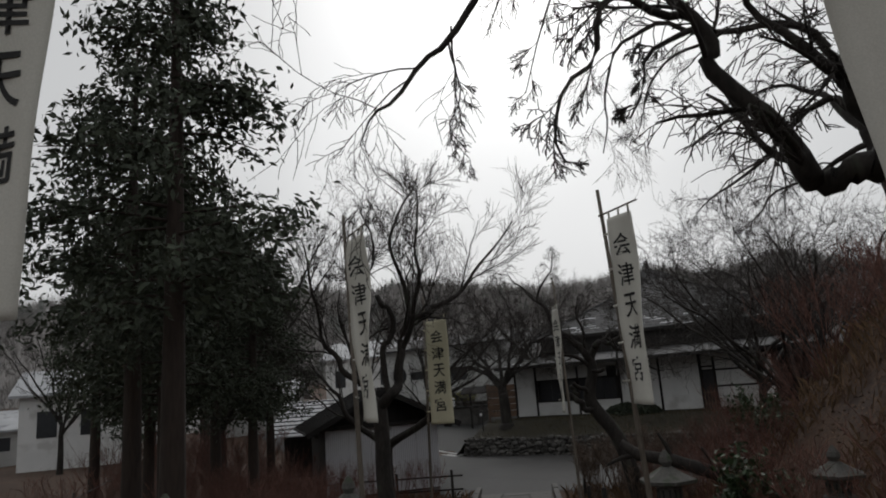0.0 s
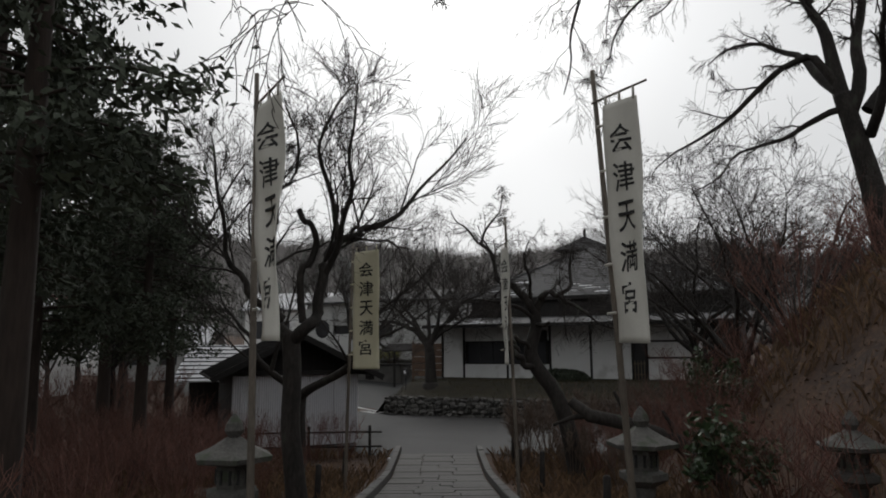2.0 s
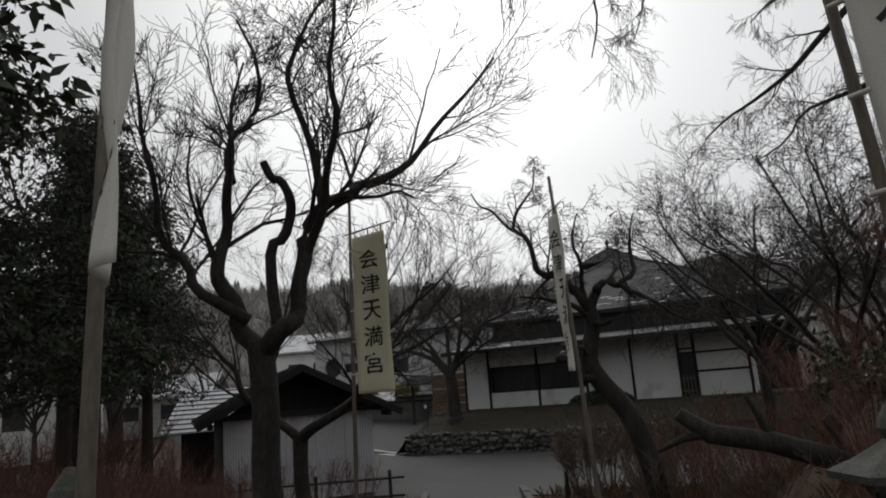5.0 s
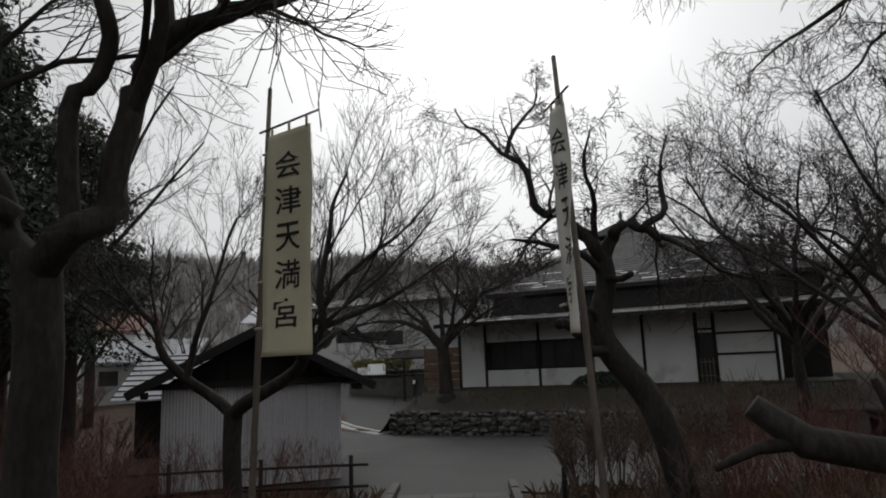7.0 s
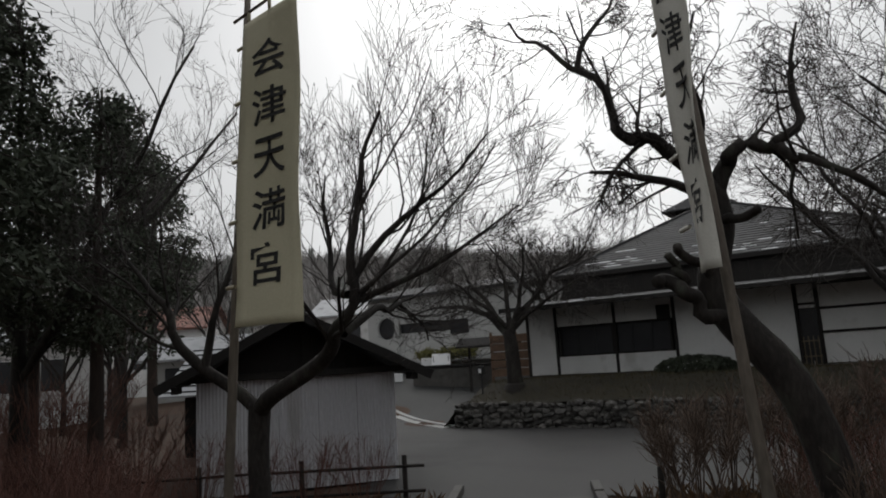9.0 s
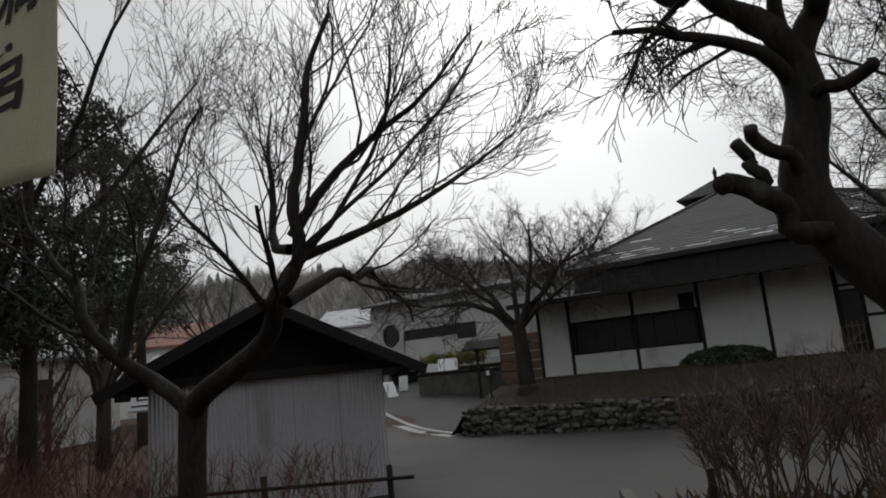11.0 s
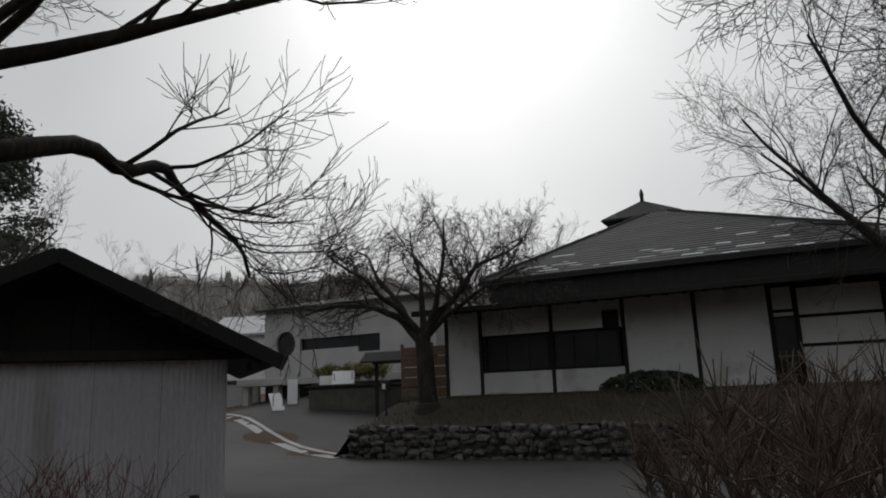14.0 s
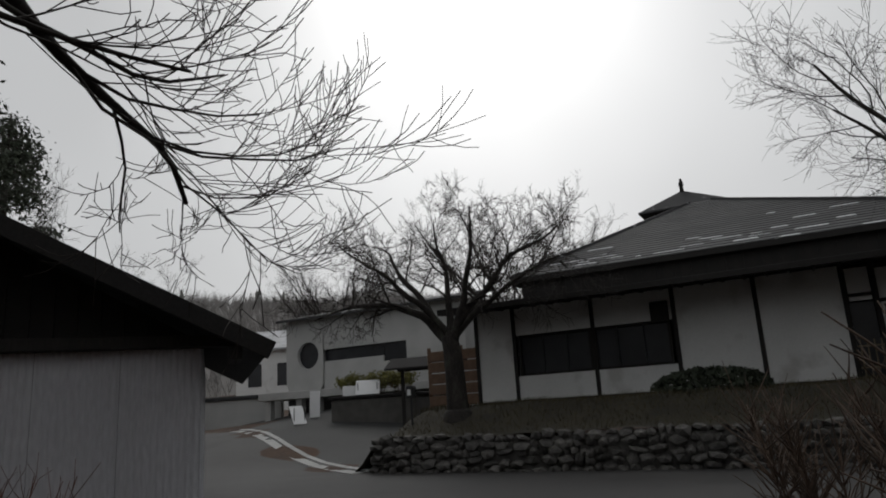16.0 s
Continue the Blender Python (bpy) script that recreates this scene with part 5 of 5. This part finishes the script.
blades("fallen_leaves", 26000, (-1, 20.8, -7, 6), 0.035, DEADLEAF, "dead brown leaves on the ground", lambda s, d: off_path(s, d) or random.random() < 0.03, True, 2)


def terrace_grass():
    rng = np.random.default_rng(8)
    v, f = [], []
    for k in range(9000):
        x, y = rng.uniform(-10.3, 4), rng.uniform(29.9, 33.1)
        z, h, w = terrace_z(x, y), 0.10 * rng.uniform(0.4, 1.3), 0.008
        o = len(v)
        lx, ly = rng.normal(0, 0.04), rng.normal(0, 0.04)
        v += [(x - w, y, z - 0.02), (x + w, y, z - 0.02), (x + lx, y + ly, z + h)]
        f.append((o, o + 1, o + 2))
    tagged(mesh_object("terrace_grass", v, f, TURFBLADE), "short dry grass on the terrace", "grass", kind="stuff")


terrace_grass()
hd = thing("clipped_hedge", (-3.4, 32.4, 0.0), "dark low rounded hedge below the window", "hedge")
rng = np.random.default_rng(3)
v, f = [], []
for k in range(5000):
    u = rng.normal(0, 1, 3)
    u /= np.linalg.norm(u)
    c = u * (1.25, 0.5, 0.42) * rng.uniform(0.8, 1.03) + (0, 0, 0.08)
    a, b = rng.normal(0, 0.035, 3), rng.normal(0, 0.025, 3)
    o = len(v)
    v += [tuple(c - a), tuple(c + b), tuple(c + a), tuple(c - b)]
    f.append((o, o + 1, o + 2, o + 3))
tagged(mesh_object("foliage", v, f, CEDAR, hd), kind="stuff")

# ---- distance: hills, far woods, field, houses ----
def hills():
    n, rings = 180, 14
    v, f = [], []
    for j in range(rings):
        q = j / (rings - 1)
        for i in range(n):
            a = 2 * math.pi * i / n
            rr = 130 + 260 * q
            top = 30 + 8 * noise.noise((math.cos(a) * 2.2, math.sin(a) * 2.2, 4)) + 17 * max(0, math.cos(a - 2.45)) + 6 * noise.noise((math.cos(a) * 9, math.sin(a) * 9, 1))
            v.append((rr * math.cos(a), 15 + rr * math.sin(a), -3 + top * math.sin(min(1, q * 1.35) * math.pi / 2) + 2.0 * noise.noise((rr * 0.03, a * 9, 2))))
    for j in range(rings - 1):
        for i in range(n):
            f.append((j * n + i, j * n + (i + 1) % n, (j + 1) * n + (i + 1) % n, (j + 1) * n + i))
    tagged(mesh_object("hills", v, f, HILL, smooth=True), "wooded winter hills all round, their colour paled with haze", "hills", kind="structure")
    rng = np.random.default_rng(4)
    for name, mat, count, w, h, label in (("hazed_bare_wood", WOOD_FAR, 20000, 1.0, 7, "far bare winter woods on the hills, their colour paled with haze"), ("far_pines", PINE_FAR, 1300, 1.5, 6, "far pines on the hills, their colour paled with haze")):
        vv, ff = [], []
        for k in range(count):
            a = rng.uniform(0.9, 3.5) if rng.random() < 0.8 else rng.uniform(0, 6.28)
            q = rng.uniform(0, 0.72)
            if name == "far_pines" and noise.noise((math.cos(a) * 12, math.sin(a) * 12, q * 4)) < 0.1:
                continue
            rr = 130 + 260 * q
            top = 30 + 8 * noise.noise((math.cos(a) * 2.2, math.sin(a) * 2.2, 4)) + 17 * max(0, math.cos(a - 2.45)) + 6 * noise.noise((math.cos(a) * 9, math.sin(a) * 9, 1))
            x, y, z = rr * math.cos(a), 15 + rr * math.sin(a), -4 + top * math.sin(min(1, q * 1.35) * math.pi / 2)
            hh = h * rng.uniform(0.6, 1.2)
            for m in range(5 if name == "hazed_bare_wood" else 4):
                b = rng.uniform(0, 6.28)
                o = len(vv)
                if name == "hazed_bare_wood":
                    ex, ey, ez = math.cos(b) * w * 1.8, math.sin(b) * w * 1.8, hh * rng.uniform(0.7, 1.1)
                    vv += [(x - 0.12, y, z + hh * 0.2), (x + 0.12, y, z + hh * 0.2), (x + ex, y + ey, z + ez)]
                    ff.append((o, o + 1, o + 2))
                else:
                    zz = z + hh * (0.3 + 0.2 * m)
                    ww = w * (1.2 - 0.2 * m)
                    vv += [(x + ww * math.cos(b + c), y + ww * math.sin(b + c), zz) for c in (0, 2.1, 4.2)] + [(x, y, zz + hh * 0.35)]
                    ff += [(o, o + 1, o + 3), (o + 1, o + 2, o + 3), (o + 2, o, o + 3)]
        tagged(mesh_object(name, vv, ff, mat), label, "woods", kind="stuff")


hills()


def far_house(x, y, w, d, h, turn, wall, roof, label):
    z = land(x, y)
    ob = thing("house", (x, y, z), label, "house", "far houses", turn=turn)
    part("wall", box(-w / 2, w / 2, -d / 2, d / 2, -0.5, h), wall, ob)
    slab([(-w / 2 - 0.5, -d / 2 - 0.5, h - 0.1), (w / 2 + 0.5, -d / 2 - 0.5, h - 0.1), (w / 2 + 0.5, 0, h + d * 0.25), (-w / 2 - 0.5, 0, h + d * 0.25)], 0.15, roof, "roof_slope", ob)
    slab([(w / 2 + 0.5, d / 2 + 0.5, h - 0.1), (-w / 2 - 0.5, d / 2 + 0.5, h - 0.1), (-w / 2 - 0.5, 0, h + d * 0.25), (w / 2 + 0.5, 0, h + d * 0.25)], 0.15, roof, "roof_slope", ob)
    for sx in (-w / 2, w / 2):
        bm = bmesh.new()
        bm.faces.new([bm.verts.new(c) for c in ((sx, -d / 2, h), (sx, d / 2, h), (sx, 0, h + d * 0.24))])
        part("gable", bm, wall, ob)
    for k in range(max(1, int(w / 2.4))):
        wx = -w / 2 + 1.0 + k * 2.4
        part("window", box(wx, wx + 1.1, -d / 2 - 0.03, -d / 2 + 0.05, h * 0.4, h * 0.75), SHADEGLASS, ob)
    return ob


far_house(-50, 27, 8, 5, 2.6, 60, CONCRETE, ROOFLIGHT, "pale low house beyond the field")
far_house(-38, 30, 9, 6, 4.5, 50, PLASTER, ROOFLIGHT, "white two-storey house beyond the cedars")
far_house(-30, 15, 6, 4, 2.0, 65, TIMBER, BLUE, "low shed with a blue sheet roof beyond the field")
far_house(-44, 17, 9, 6, 3.2, 75, CONCRETE, ROOFLIGHT, "pale house with a light roof beyond the field")
far_house(-48, 44, 11, 7, 5.0, 35, PLASTER, REDROOF, "far white house with a red-brown roof")
far_house(-38, 62, 11, 7, 5.0, 20, PLASTER, ROOFLIGHT, "far white house with a light roof")
far_house(-22, 70, 11, 7, 5.0, 10, CONCRETE, SHINGLE_J, "far pale house with a dark roof")
far_house(-33, 38.5, 6, 5, 2.4, 30, CONCRETE, ROOFLIGHT, "low pale house with a light roof")
field = sheet("field", lambda x, y: along(x, y)[1] < -13.5 and along(x, y)[0] < 22, FIELD, 0.04, "yellow-green winter field beyond the cedars", -42, -4, -8, 24, 1.0)
wf = thing("wire_fence", (*spot(8, -11.5), land(*spot(8, -11.5))), "thin dark wire fence along the field", "fence")
for k in range(9):
    x, y = spot(2 + 2.2 * k, -11.5)
    o = Vector((x, y, land(x, y))) - wf.location
    t = Tubes()
    t.add([o - Vector((0, 0, 0.2)), o + Vector((0, 0, 1.5))], [0.03, 0.03], 6)
    t.put("post", IRON, wf)
for h in (0.7, 1.35):
    t = Tubes()
    t.add([Vector((*spot(2 + 2.2 * k, -11.5), land(*spot(2 + 2.2 * k, -11.5)) + h)) - wf.location for k in range(9)], [0.016] * 9, 5)
    t.put("wire", IRON, wf)

# ---- the stepped path: slabs and kerbs, last ----
path = tagged(new("path"), "sloping path of worn grey stone slabs between stone kerbs", "path", kind="structure")
rg = random.Random(2)


def slab_piece(name, s0, s1, d0, d1, lift, mat, deep=0.12):
    c = [spot(s0, d0), spot(s0, d1), spot(s1, d1), spot(s1, d0)]
    bm = bmesh.new()
    e = 0.012
    z = [path_z(s0) + lift, path_z(s0) + lift, path_z(s1) + lift, path_z(s1) + lift]
    lo = [bm.verts.new((*p, q - deep)) for p, q in zip(c, z)]
    mid = [bm.verts.new((*p, q - e)) for p, q in zip(c, z)]
    c2 = [spot(s0 + e, d0 + e), spot(s0 + e, d1 - e), spot(s1 - e, d1 - e), spot(s1 - e, d0 + e)]
    hi = [bm.verts.new((*p, q)) for p, q in zip(c2, z)]
    bm.faces.new(hi)
    for a, b in ((lo, mid), (mid, hi)):
        for i in range(4):
            bm.faces.new((a[i], a[(i + 1) % 4], b[(i + 1) % 4], b[i]))
    bmesh.ops.recalc_face_normals(bm, faces=bm.faces)
    return part(name, bm, mat, path)



s = -3.0
while s < 20.6:
    ln = rg.uniform(0.40, 0.5)
    n = rg.choice((2, 3, 3))
    cuts = [-1.33] + sorted(-1.33 + 2.0 * (k + rg.uniform(-.12, .12)) / n for k in range(1, n)) + [0.67]
    for a, b in zip(cuts, cuts[1:]):
        slab_piece("paving_slab", s, s + ln - 0.012, a + 0.006, b - 0.006, 0.03 + rg.uniform(0, 0.012), STONE)
    s += ln
for side in (-1.50, 0.70):
    s = -3.0
    while s < 20.9:
        ln = rg.uniform(0.8, 1.2)
        slab_piece("kerb_stone", s, s + ln - 0.015, side, side + 0.15, 0.13 + rg.uniform(0, 0.02), KERB, 0.3)
        s += ln
